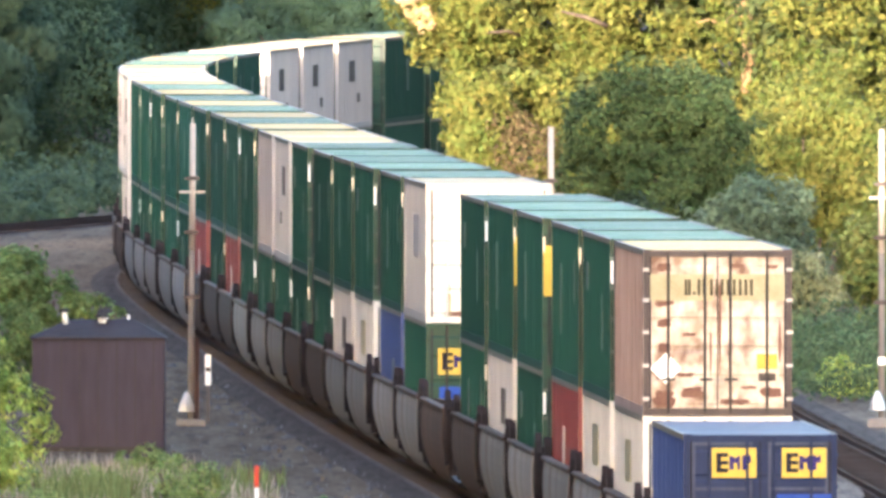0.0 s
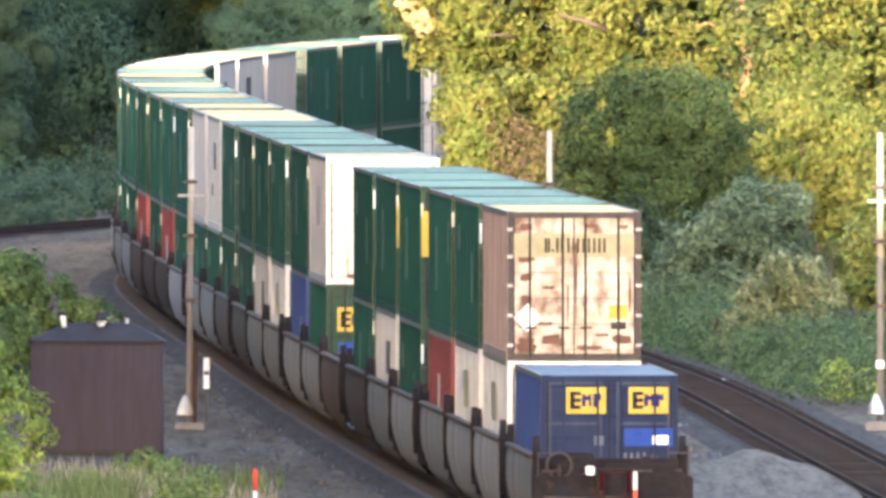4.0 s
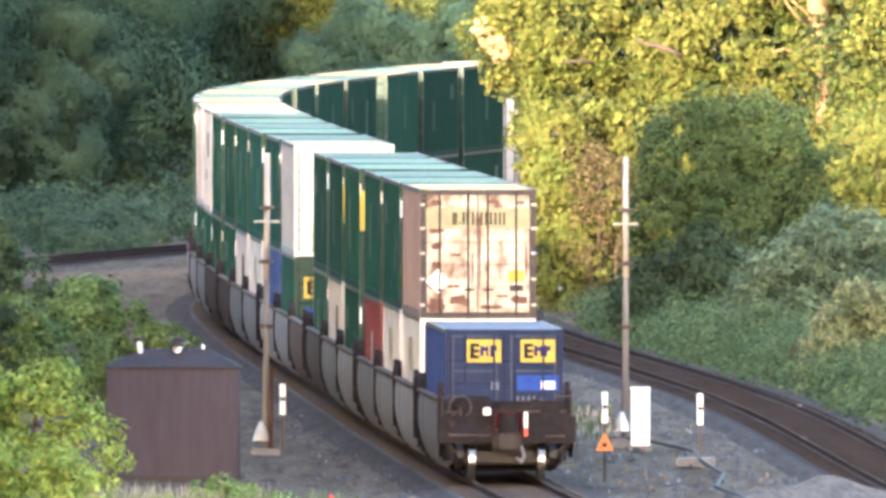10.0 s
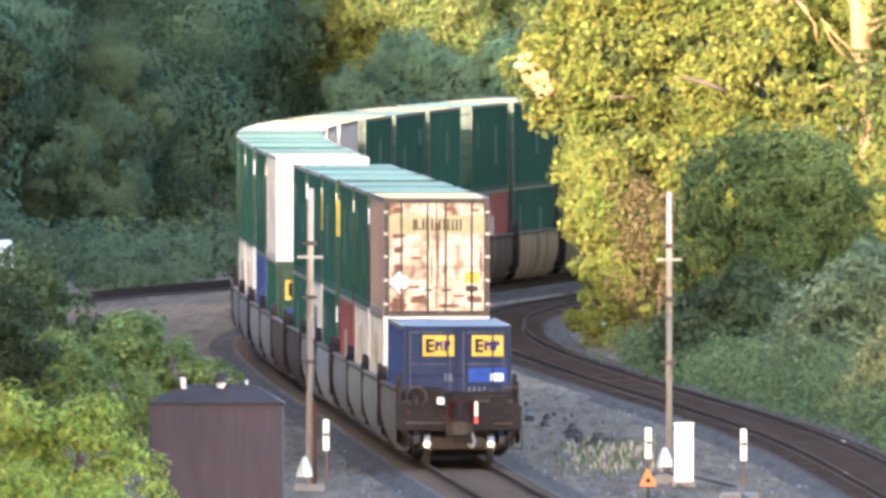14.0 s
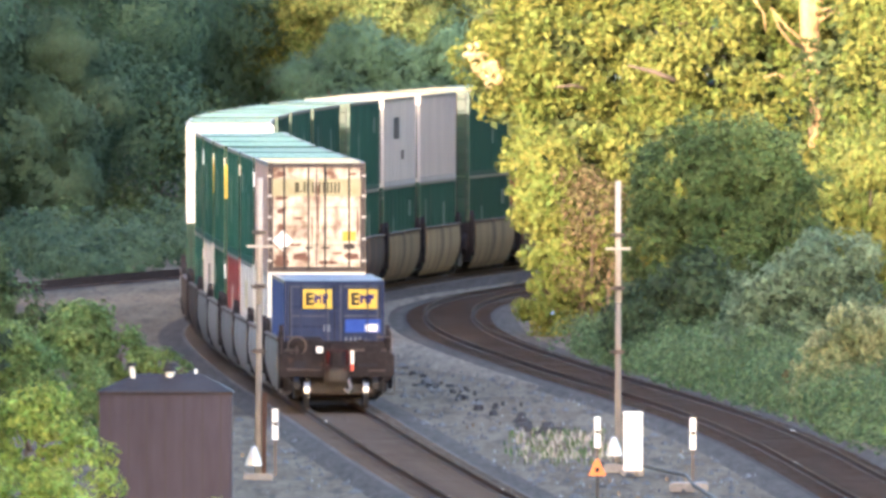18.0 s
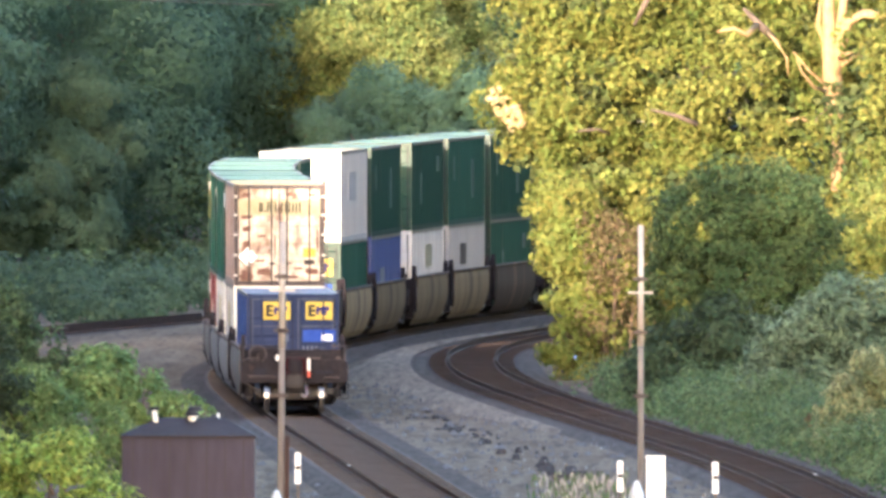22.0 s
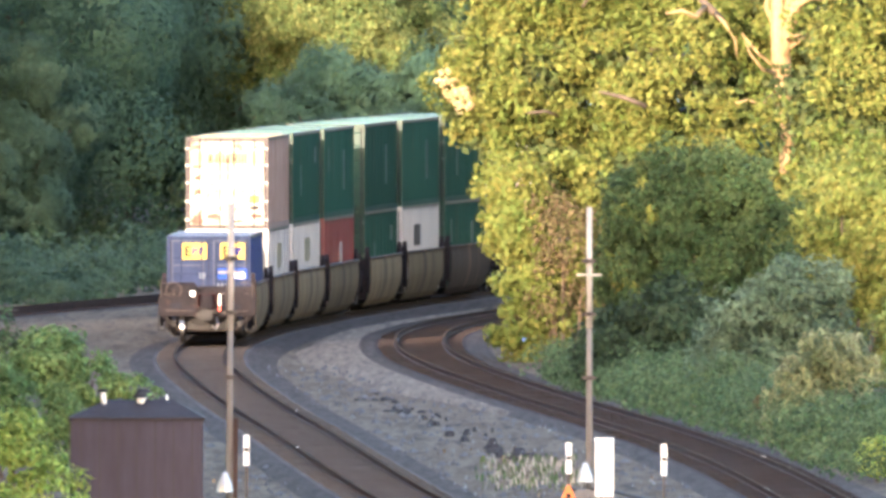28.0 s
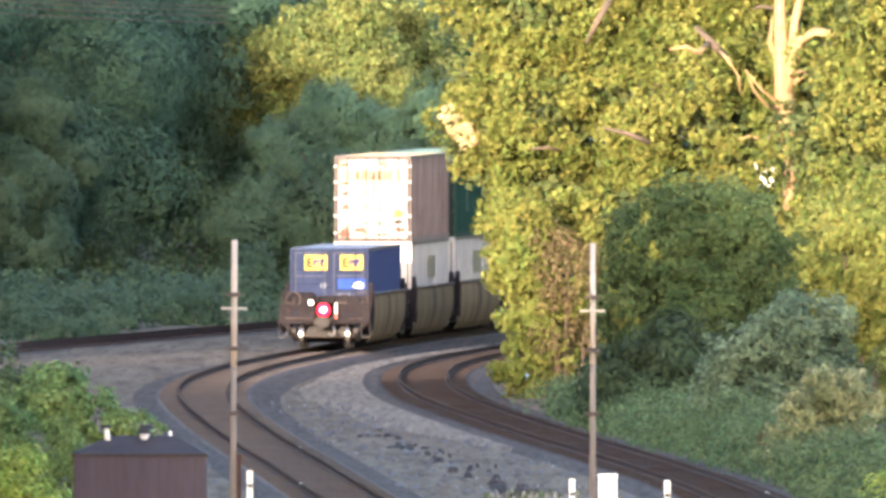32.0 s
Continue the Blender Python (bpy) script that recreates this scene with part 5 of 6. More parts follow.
    bush("yellow-green sapling growth at the edge of the trees", -2.0, 1197, [(-0.2, 0, 1.0, 0.9, 0.9, 1.0), (0.1, 0, 2.6, 0.9, 0.9, 0.9), (-0.3, 0, 4.2, 1.0, 1, 1.0), (0.8, -0.3, 1.5, 0.7, 0.8, 0.9), (-0.5, 0.2, 5.6, 1.0, 1, 0.9), (1.3, -0.3, 3.2, 0.6, 0.7, 0.7)], LEAF_SUN, 6500, 0.18, 60, slim=0.75, up=0.0)
    t = thing("tree", "rounded olive-green tree in front of the taller ones", "tree", at=pose(2.7, 1130, 0))
    lob = [(-0.9, -1, 5.3, 1.7, 2, 1.5), (0.9, -1, 5.6, 1.8, 2, 1.5), (-1.6, -1, 3.6, 1.3, 2, 1.4), (0.2, -1.4, 3.8, 1.9, 2, 1.7), (2.0, -1, 4.0, 1.6, 2, 1.6), (0, 0, 2.2, 1.6, 1.6, 1.2), (-0.2, -0.5, 6.6, 1.2, 1.5, 0.8)]
    part("trunk", limbs(Shape(), 0, 0.4, -0.15, 4, 0.2, random.Random(13), lob, 6), BARK, t, smooth=True)
    part("crown", leaf_mesh("crown", lob, 52000, 0.15, LEAF_OLIVE, 23, clumps=90, spread=0.2), LEAF_OLIVE, t)
    # added shrub: its dark leaves stand for the shaded hollow here
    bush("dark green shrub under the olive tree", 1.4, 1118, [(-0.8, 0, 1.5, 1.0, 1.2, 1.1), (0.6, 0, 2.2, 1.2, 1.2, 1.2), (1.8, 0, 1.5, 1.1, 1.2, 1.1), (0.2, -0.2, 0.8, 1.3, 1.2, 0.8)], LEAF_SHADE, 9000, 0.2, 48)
    bush("silvery-green shrub on the bank", 5.0, 1085, [(-0.9, 0, 2.5, 1.1, 1.2, 1.0), (0.5, 0, 3.1, 1.3, 1.3, 1.2), (1.3, 0, 1.9, 1.1, 1.2, 1.1), (-0.2, -0.3, 1.4, 1.4, 1.2, 1.0), (-1.6, 0, 1.3, 0.9, 1, 0.8), (1.7, 0, 3.5, 0.7, 0.9, 0.6)], LEAF_SILVER, 13000, 0.24, 43, slim=0.32)
    bush("sunlit yellow-green sapling behind the silvery shrub", 7.0, 1122, [(-0.6, 0, 4.7, 0.7, 0.8, 0.7), (0.1, 0, 5.8, 0.8, 0.9, 0.8), (-0.2, 0, 3.9, 0.7, 0.8, 0.6), (0.7, 0, 4.2, 0.9, 0.9, 0.8), (0.1, 0, 3.2, 0.8, 0.8, 0.8), (1.4, 0, 5.0, 0.9, 0.9, 1.0), (1.2, 0, 3.0, 0.9, 0.9, 0.9)], LEAF_SUN, 7000, 0.19, 63, slim=0.7, up=0.0)
    bush("pale straw-green shrub of narrow leaves on the bank", 5.9, 1015, [(-0.6, 0, 1.5, 0.75, 1, 0.8), (0.4, 0, 2.2, 0.7, 1, 0.75), (-0.1, 0, 2.6, 0.45, 0.6, 0.5), (1.0, 0, 1.9, 0.5, 0.8, 0.6), (-0.9, -0.2, 0.7, 0.6, 0.8, 0.6)], LEAF_STRAW, 5200, 0.24, 44, slim=0.26)
    bush("rounded green shrub on the bank", 6.3, 990, [(-0.3, 0, 0.7, 0.8, 0.9, 0.6), (0.5, 0, 0.9, 0.6, 0.9, 0.5), (-0.9, 0, 0.4, 0.5, 0.8, 0.4)], LEAF_BRUSH, 5200, 0.15, 58)
    bush("low yellow-green shrub at the edge of the gravel", 6.9, 958, [(0, 0, 0.5, 0.5, 0.6, 0.45), (0.7, 0, 0.4, 0.4, 0.6, 0.4)], LEAF_NEAR, 1800, 0.15, 59)
    bush("yellow-green shrub on the bank", 8.9, 1030, [(-0.6, 0, 2.6, 1.2, 1, 1.1), (0.6, 0, 3.4, 1.3, 1, 1.2), (0.2, -0.2, 1.4, 1.3, 1, 1.2), (1.6, 0, 2.4, 1.2, 1, 1.4)], LEAF_MID, 11000, 0.2, 45)
    bush("tall yellow-green shrub on the bank", 10.6, 1060, [(0, 0, 3.4, 1.5, 1.5, 1.6), (1.2, 0, 5.2, 1.6, 1.5, 1.6), (-0.3, 0, 1.4, 1.3, 1.2, 1.2)], LEAF_MID, 9000, 0.22, 46)
    bush("small rust-red dead shrub", 4.35, 1030, [(0, 0, 0.7, 0.22, 0.3, 0.5)], LEAF_DRY, 420, 0.13, 47)
    lob = []
    rng = random.Random(18)
    for k in range(34):
        x = 2.5 + k * 0.42 + rng.uniform(-0.4, 0.4)
        lob.append((x, 1150 + rng.uniform(-14, 14), rng.uniform(0.6, 4.6) + (rng.uniform(0.5, 2.6) if x > 5.6 else 0.0), rng.uniform(1.1, 1.7), 1.6, rng.uniform(1.0, 1.6)))
    lob += [(3.2 + k * 0.5, 1140 + rng.uniform(-8, 12), rng.uniform(0.6, 3.4), 1.4, 1.6, 1.4) for k in range(22)]
    tagged(new("thicket", leaf_mesh("thicket", lob, 84000, 0.18, LEAF_SUN, 26, clumps=34, spread=0.34)), "dense yellow-green thicket under the tall trees", "undergrowth", kind="stuff")
    # low brush along the foot of the trees
    lob = []
    rng = random.Random(8)
    for k in range(70):
        y = 950 + k * 3.0
        foot = float(side_x(y)) + 2.1
        for q in range(2):
            lob.append((foot + rng.uniform(0.0, 0.5 + 1.3 * q) + q * 0.8, y + rng.uniform(-2, 2), rng.uniform(0.25, 0.7) + 0.35 * q, rng.uniform(0.6, 1.0), 1.4, rng.uniform(0.45, 0.85)))
    lob += [(foot_x, y, 0.12, 0.55, 1.2, 0.3) for y in range(955, 1155, 3) for foot_x in [float(side_x(y)) + 1.95 + rng.uniform(-0.15, 0.3)]]
    ob = new("undergrowth", leaf_mesh("undergrowth", lob, 64000, 0.13, LEAF_BRUSH, 24, clumps=16, spread=0.4))
    dry = [(float(side_x(y)) + rng.uniform(1.9, 3.6), y, rng.uniform(0.25, 0.9), rng.uniform(0.35, 0.7), 1.0, rng.uniform(0.3, 0.6)) for y in [rng.uniform(955, 1150) for _ in range(46)]]
    tagged(new("dry_weeds", leaf_mesh("dry_weeds", dry, 5000, 0.13, LEAF_OLIVE, 31, clumps=14, spread=0.4, slim=0.35)), "straw-green weeds along the edge of the gravel", "undergrowth", kind="stuff")
    tagged(ob, "low green undergrowth along the foot of the trees", "undergrowth", kind="stuff")


def build_left_woods():
    # dark wooded slope beyond the curve
    rng = random.Random(4)
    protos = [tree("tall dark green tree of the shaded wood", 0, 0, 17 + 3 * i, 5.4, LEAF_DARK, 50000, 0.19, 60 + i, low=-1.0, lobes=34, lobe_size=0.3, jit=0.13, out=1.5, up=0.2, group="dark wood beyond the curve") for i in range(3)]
    # the next three are for trees added to block light
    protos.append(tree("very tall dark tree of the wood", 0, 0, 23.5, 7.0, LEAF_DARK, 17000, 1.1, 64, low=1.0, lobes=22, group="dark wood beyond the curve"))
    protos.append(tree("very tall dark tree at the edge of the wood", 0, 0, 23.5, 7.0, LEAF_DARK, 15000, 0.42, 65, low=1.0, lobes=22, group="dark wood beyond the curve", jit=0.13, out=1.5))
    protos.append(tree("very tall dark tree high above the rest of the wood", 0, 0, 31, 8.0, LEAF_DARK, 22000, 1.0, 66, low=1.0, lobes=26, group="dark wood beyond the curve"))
    seen = [0] * len(protos)

    def plant(q, x, y, z):
        m = pose(x, y, z, 0, 0, rng.choice((-25, 0, 20, 40)))
        if seen[q]:
            copy_thing(protos[q], m)
        else:
            protos[q].matrix_basis = m
        seen[q] = 1

    k = 0
    for y, x0, x1, step in ((1446, -40, -20, 4.6), (1482, -44, -10, 4.2), (1530, -16, -2, 4.6), (1600, -8, 14, 5.0)):
        x = x0
        while x < x1:
            yy = y + rng.uniform(-9, 9)
            plant(k % 3, x + rng.uniform(-1.3, 1.3), yy, max(yy - 1470, 0) * 0.08)
            k, x = k + 1, x + step
    # trees added along the west side of the line, out of view, to cast shade
    for y in range(424, 1036, 22):
        plant(3, -0.0185 * y - 11.5 + rng.uniform(-1.5, 1.5), y, 0)
        plant(3, -0.0185 * y - 24 + rng.uniform(-3, 3), y + 11, 0)
    for y in range(1051, 1200, 9):
        plant(k % 3, -0.0185 * y - 11.5 + rng.uniform(-1.0, 1.0), y, -3.0 - 3.0 * (k % 3))
        k += 1
    # four added trees whose shade falls on the rear doors
    for y in (1096, 1107, 1118, 1129):
        plant(1, -0.0185 * y - 7.9, y, -2.0)
    for y in range(1140, 1400, 8):
        plant(k % 3, -0.0185 * y - 24 + rng.uniform(-1.5, 1.5), y, -3.0 - 3.0 * (k % 3))
        k += 1
    for y in range(1190, 1440, 11):
        plant(5, -50 + rng.uniform(-1.5, 1.5), y, 0)
        plant(5, -62 + rng.uniform(-2, 2), y + 5, 0)
    for y in range(1310, 1440, 18):
        plant(4, -0.0185 * y - 9 + rng.uniform(-1.5, 1.5), y, -7.0)
        plant(4, -0.0185 * y - 20 + rng.uniform(-3, 3), y + 9, -5.0)
    # three more trees in the visible wood
    for q, x, y in ((0, -17.2, 1466), (1, -14.2, 1470), (2, -20.0, 1464)):
        plant(q, x, y, 0)
    # added beyond the edge of view to keep the wood shaded
    for x, y in ((-30.5, 1404), (-31.5, 1424), (-30, 1386)):
        plant(4, x, y, -9.0)
    # trees added along the east side, behind the sunlit trees, to block the sky
    for y in range(1216, 1440, 14):
        for x in (18, 29):
            plant(4, x + rng.uniform(-1.5, 1.5), y + rng.uniform(-3, 3), 0)
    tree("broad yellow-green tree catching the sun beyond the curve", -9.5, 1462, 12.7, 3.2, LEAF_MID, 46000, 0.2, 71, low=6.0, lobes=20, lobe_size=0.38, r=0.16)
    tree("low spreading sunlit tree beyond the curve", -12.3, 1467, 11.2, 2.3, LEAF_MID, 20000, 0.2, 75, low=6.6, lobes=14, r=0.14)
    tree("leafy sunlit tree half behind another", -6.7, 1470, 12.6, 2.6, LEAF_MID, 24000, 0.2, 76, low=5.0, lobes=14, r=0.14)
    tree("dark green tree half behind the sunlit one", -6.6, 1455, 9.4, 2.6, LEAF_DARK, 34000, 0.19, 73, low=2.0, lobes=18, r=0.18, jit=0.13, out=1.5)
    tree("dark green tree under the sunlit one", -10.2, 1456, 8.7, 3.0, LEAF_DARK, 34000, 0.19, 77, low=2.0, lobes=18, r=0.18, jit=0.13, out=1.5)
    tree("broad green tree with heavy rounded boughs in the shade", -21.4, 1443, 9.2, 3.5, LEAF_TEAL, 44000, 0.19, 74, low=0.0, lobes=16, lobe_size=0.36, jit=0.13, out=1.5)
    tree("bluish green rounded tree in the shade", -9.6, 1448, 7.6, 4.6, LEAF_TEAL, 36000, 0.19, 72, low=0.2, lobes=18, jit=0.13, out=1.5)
    lob = [(rng.uniform(-50, 30), rng.uniform(1575, 1650), rng.uniform(2, 30), rng.uniform(2.2, 4.2), 3.0, rng.uniform(1.8, 3.4)) for j in range(240)]
    tagged(new("far_woods", leaf_mesh("far_woods", lob, 90000, 0.5, LEAF_DARK, 27, clumps=14, spread=0.4)), "far shaded woods on the rising slope", "woods", kind="stuff")
    lob = []
    for j in range(70):
        x = -36 + j * 0.62
        y = 1432 + rng.uniform(-4, 4) + (x + 20) * 1.6
        lob.append((x, y, rng.uniform(0.4, 1.6), rng.uniform(0.8, 1.5), 1.5, rng.uniform(0.7, 1.3)))
    for j in range(60):
        x = -38 + j * 0.56
        lob.append((x, 1452 + rng.uniform(-6, 8) + max(x + 18, 0) * 2.0, rng.uniform(1.2, 4.5), rng.uniform(1.0, 1.8), 1.5, rng.uniform(1.0, 1.8)))
    tagged(new("undergrowth", leaf_mesh("undergrowth", lob, 66000, 0.24, LEAF_BRUSH, 25, clumps=16, spread=0.42)), "low bank of green brush beside the third track", "undergrowth", kind="stuff")
    lob = []
    for j in range(190):
        y = rng.uniform(1215, 1435)
        off = 2.3 + 8.0 * rng.random()
        lob.append((float(wye_x(y)) - off, y, 0.3 + 0.2 * off * rng.uniform(0.4, 1.0), rng.uniform(0.7, 1.3), 1.5, rng.uniform(0.5, 1.0)))
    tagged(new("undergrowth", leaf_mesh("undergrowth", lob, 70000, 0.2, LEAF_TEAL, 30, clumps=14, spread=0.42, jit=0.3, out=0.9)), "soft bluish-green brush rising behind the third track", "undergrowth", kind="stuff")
    # nearer plants beside the hut
    bush("bright yellow-green leafy shrub beside the hut", -12.9, 838, [(-0.9, 0, 2.3, 1.1, 1.1, 0.9), (0.3, 0, 1.9, 1.2, 1.1, 1.0), (1.3, 0, 1.1, 0.9, 1, 0.9), (-0.2, -0.3, 0.9, 1.5, 1, 0.9), (-1.9, 0, 1.6, 1.1, 1, 1.4)], LEAF_NEAR, 13000, 0.2, 51, slim=0.38)
    bush("green shrub behind the hut", -13.6, 960, [(-1.0, 0, 1.7, 1.0, 1.2, 1.0), (0.3, 0, 1.3, 0.9, 1, 0.9), (-1.7, 0, 2.4, 1.1, 1.2, 0.9), (0.9, 0, 0.8, 0.7, 1, 0.7)], LEAF_FRESH, 13000, 0.15, 52, slim=0.4)
    bush("bright yellow-green leafy shrub in front of the hut", -12.0, 803, [(-1.2, 0, 1.3, 0.9, 0.9, 0.9), (0.0, 0, 1.0, 0.9, 0.9, 0.8), (0.9, -0.2, 0.7, 0.7, 0.8, 0.6), (-0.4, -0.3, 0.5, 1.1, 0.8, 0.6), (-2.0, 0, 0.9, 0.9, 0.9, 1.0), (1.1, -0.4, 0.2, 0.6, 0.7, 0.4)], LEAF_NEAR, 9000, 0.2, 61, slim=0.38)
    bush("low green shrub beside the gravel", -13.6, 1085, [(-1.3, 0, 1.3, 1.0, 1.2, 0.9), (-0.2, 0, 0.9, 0.8, 1, 0.7), (0.9, 0, 0.6, 0.6, 1, 0.5), (1.5, 0, 0.5, 0.35, 0.6, 0.4)], LEAF_FRESH, 6000, 0.2, 53)
    bush("tall green shrub before the parked van", -19.0, 1150, [(-0.8, 0, 2.0, 1.0, 1, 1.0), (0.4, 0, 2.2, 0.9, 1, 0.9), (1.3, 0, 1.5, 0.8, 1, 0.9), (0.1, 0, 0.9, 1.4, 1, 0.9), (2.0, 0, 0.8, 0.7, 1, 0.7), (-1.6, 0, 1.4, 1, 1, 1.2), (-0.9, 0, 2.9, 0.9, 1, 0.8), (0.2, 0, 2.8, 0.8, 1, 0.8), (-2.0, 0, 2.7, 0.9, 1, 0.9)], LEAF_BRUSH, 13000, 0.19, 62)
    t = thing("tree", "dark leafy tree with drooping boughs beside the hut", "tree", at=pose(-16.0, 905, 0))
    lob = [(-0.4, 0, 8.6, 1.5, 1.4, 1.2), (-1.2, 0, 7.4, 1.5, 1.4, 1.0), (-0.1, 0, 7.2, 0.9, 1, 0.7), (0.1, 0, 9.8, 1.3, 1.2, 1.0), (0.4, 0, 4.3, 1.1, 1, 0.7), (-0.7, 0, 3.9, 1.2, 1.1, 0.9), (1.2, -0.2, 3.4, 0.8, 0.9, 0.7),
           (0.2, 0, 2.9, 1.2, 1, 0.8), (-1.4, 0, 2.4, 1.3, 1.1, 1.1), (1.6, -0.2, 2.5, 0.6, 0.8, 0.5)]
    part("trunk", limbs(Shape(), -1.6, 0.6, -0.15, 8, 0.14, random.Random(54), lob, 9), BARK, t, smooth=True)
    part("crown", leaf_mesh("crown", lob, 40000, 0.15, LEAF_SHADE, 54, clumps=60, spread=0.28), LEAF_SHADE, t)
    # dry grass and weeds in front
    rng2 = np.random.default_rng(9)

    def blades(name, n, x0, x1, y0, y1, h, material, label):
        s = Shape()
        for _ in range(n):
            x, y = x0 + (x1 - x0) * rng2.beta(1.35, 1.35), y0 + (y1 - y0) * rng2.beta(1.2, 1.2)
            hh, w, lean, turn = h * rng2.uniform(0.5, 1.3), rng2.uniform(0.012, 0.03), rng2.normal(0, 0.22) * h, rng2.uniform(0, 3.14)
            cx, sx = math.cos(turn) * w, math.sin(turn) * w
            k = len(s.v)
            s.v += [(x - cx, y - sx, -0.1), (x + cx, y + sx, -0.1), (x + lean * 0.4 + cx * 0.7, y, hh * 0.6), (x + lean * 0.4 - cx * 0.7, y, hh * 0.6), (x + lean, y, hh)]
            s.f += [(k, k + 1, k + 2, k + 3), (k + 3, k + 2, k + 4)]
        me = bpy.data.meshes.new(name)
        me.from_pydata(s.v, [], s.f)
        me.materials.append(material)
        tagged(new(name, me), label, "grass", kind="stuff")

    blades("dry_grass", 3400, -15.0, -7.6, 800, 848, 0.42, GRASS_DRY, "pale dry grass in front of the hut")
    blades("dry_grass", 4200, -15.0, -5.4, 742, 814, 0.45, GRASS_DRY, "pale dry grass on the near bank")
    blades("dry_grass", 1500, -7.6, -3.8, 745, 792, 0.4, GRASS_DRY, "pale dry grass at the edge of the gravel")
    blades("green_weeds", 700, -10.4, -8.4, 786, 800, 0.85, GRASS_GREEN, "tall blue-green grass in front of the hut")
    blades("green_weeds", 5200, -15.0, -5.6, 748, 842, 0.4, GRASS_GREEN, "green weeds among the dry grass")
    wrng = random.Random(77)
    for x, y, h in ((-7.7, 792, 1.15), (-7.0, 785, 1.15), (-5.0, 768, 0.6), (-10.4, 800, 0.7), (-9.4, 815, 0.6), (-11.9, 790, 1.0), (-11.2, 783, 0.9), (-8.3, 835, 0.7), (-9.2, 840, 0.5), (-12.4, 812, 0.9), (-10.0, 778, 0.7), (-8.6, 772, 0.6), (-13.0, 776, 1.1), (-6.2, 764, 0.7), (-9.3, 760, 0.8), (-11.0, 764, 0.8), (-7.6, 770, 0.6), (-4.6, 778, 0.55)):
        bush("green leafy weed in the dry grass", x, y, [(wrng.uniform(-0.3, 0.3), 0, h * f, 0.42 * (1.2 - 0.6 * f), 0.4, h * 0.3) for f in (0.3, 0.55, 0.8)] + [(wrng.uniform(-0.5, 0.5), 0.1, h * 0.4, 0.35, 0.4, h * 0.35)], LEAF_WEED, 900, 0.13, int(100 + 7 * abs(x)), name="weed", slim=0.4)
    blades("grass_tuft", 260, -2.9, -0.3, 940, 1000, 0.09, LEAF_OLIVE, "low grass tuft between the tracks")
    blades("grass_tuft", 240, -2.7, -0.2, 945, 1000, 0.08, GRASS_DRY, "low yellowish tuft between the tracks")


build_right_woods()
build_left_woods()


# ---- the hut, poles and lineside things ----
def hut():
    """A brown metal signal hut with a low hipped roof and vents."""
    t = thing("signal_hut", "brown metal-clad signal hut with a low dark hipped roof", "hut", at=pose(-10.1, 877, 0))
    w, dep, hgt = 1.43, 1.25, 2.45
    part("base", Shape().box(-w - 0.05, w + 0.05, -dep - 0.05, dep + 0.05, -0.15, 0.1), DARK, t)
    for sy in (-1, 1):
        part("wall", Shape().box(-w, w, sy * dep - 0.04, sy * dep + 0.04, 0.1, hgt), HUT, t)
    for sx in (-1, 1):
        part("wall", Shape().box(sx * w - 0.04, sx * w + 0.04, -dep + 0.04, dep - 0.04, 0.1, hgt), HUT, t)
    for k in range(7):
        x = -w + 0.2 + k * (2 * w - 0.4) / 6
        part("seam", Shape().box(x - 0.01, x + 0.01, -dep - 0.052, -dep - 0.038, 0.12, hgt - 0.03), HUT_SEAM, t)
    e = 0.07
    part("eave", Shape().box(-w - e, w + e, -dep - e, dep + e, hgt, hgt + 0.07), HUT_ROOF, t)
    r = Shape().add([(-w - e, -dep - e, hgt + 0.07), (w + e, -dep - e, hgt + 0.07), (w + e, dep + e, hgt + 0.07), (-w - e, dep + e, hgt + 0.07), (-w + 0.75, 0, hgt + 0.46), (w - 0.65, 0, hgt + 0.46)],
                    [(0, 1, 5, 4), (1, 2, 5), (2, 3, 4, 5), (3, 0, 4), (3, 2, 1, 0)])
    part("roof", r, HUT_ROOF, t)
    part("vent_pipe", Shape().rod([(-0.72, -0.3, hgt + 0.3), (-0.76, -0.3, hgt + 0.62)], [0.06, 0.06], 10), PURE, t, "bright white vent pipe", smooth=True)
    part("vent_cap", Shape().rod([(-0.76, -0.3, hgt + 0.62), (-0.76, -0.3, hgt + 0.70)], [0.13, 0.09], 10), DARK, t)
    for x, y, z in ((0.08, -0.2, 0.36), (0.12, 0.3, 0.45)):
        v = part("roof_vent", Shape().rod([(x, y, hgt + z), (x, y, hgt + z + 0.14)], [0.09, 0.09], 10), PURE, t)
        part("vent_hood", Shape().rod([(x, y, hgt + z + 0.14), (x, y, hgt + z + 0.24)], [0.19, 0.12], 10), DARK, v)
    part("spike", Shape().rod([(0.66, 0, hgt + 0.3), (0.66, 0, hgt + 0.56)], [0.04, 0.03], 6), PURE, t)
    return t


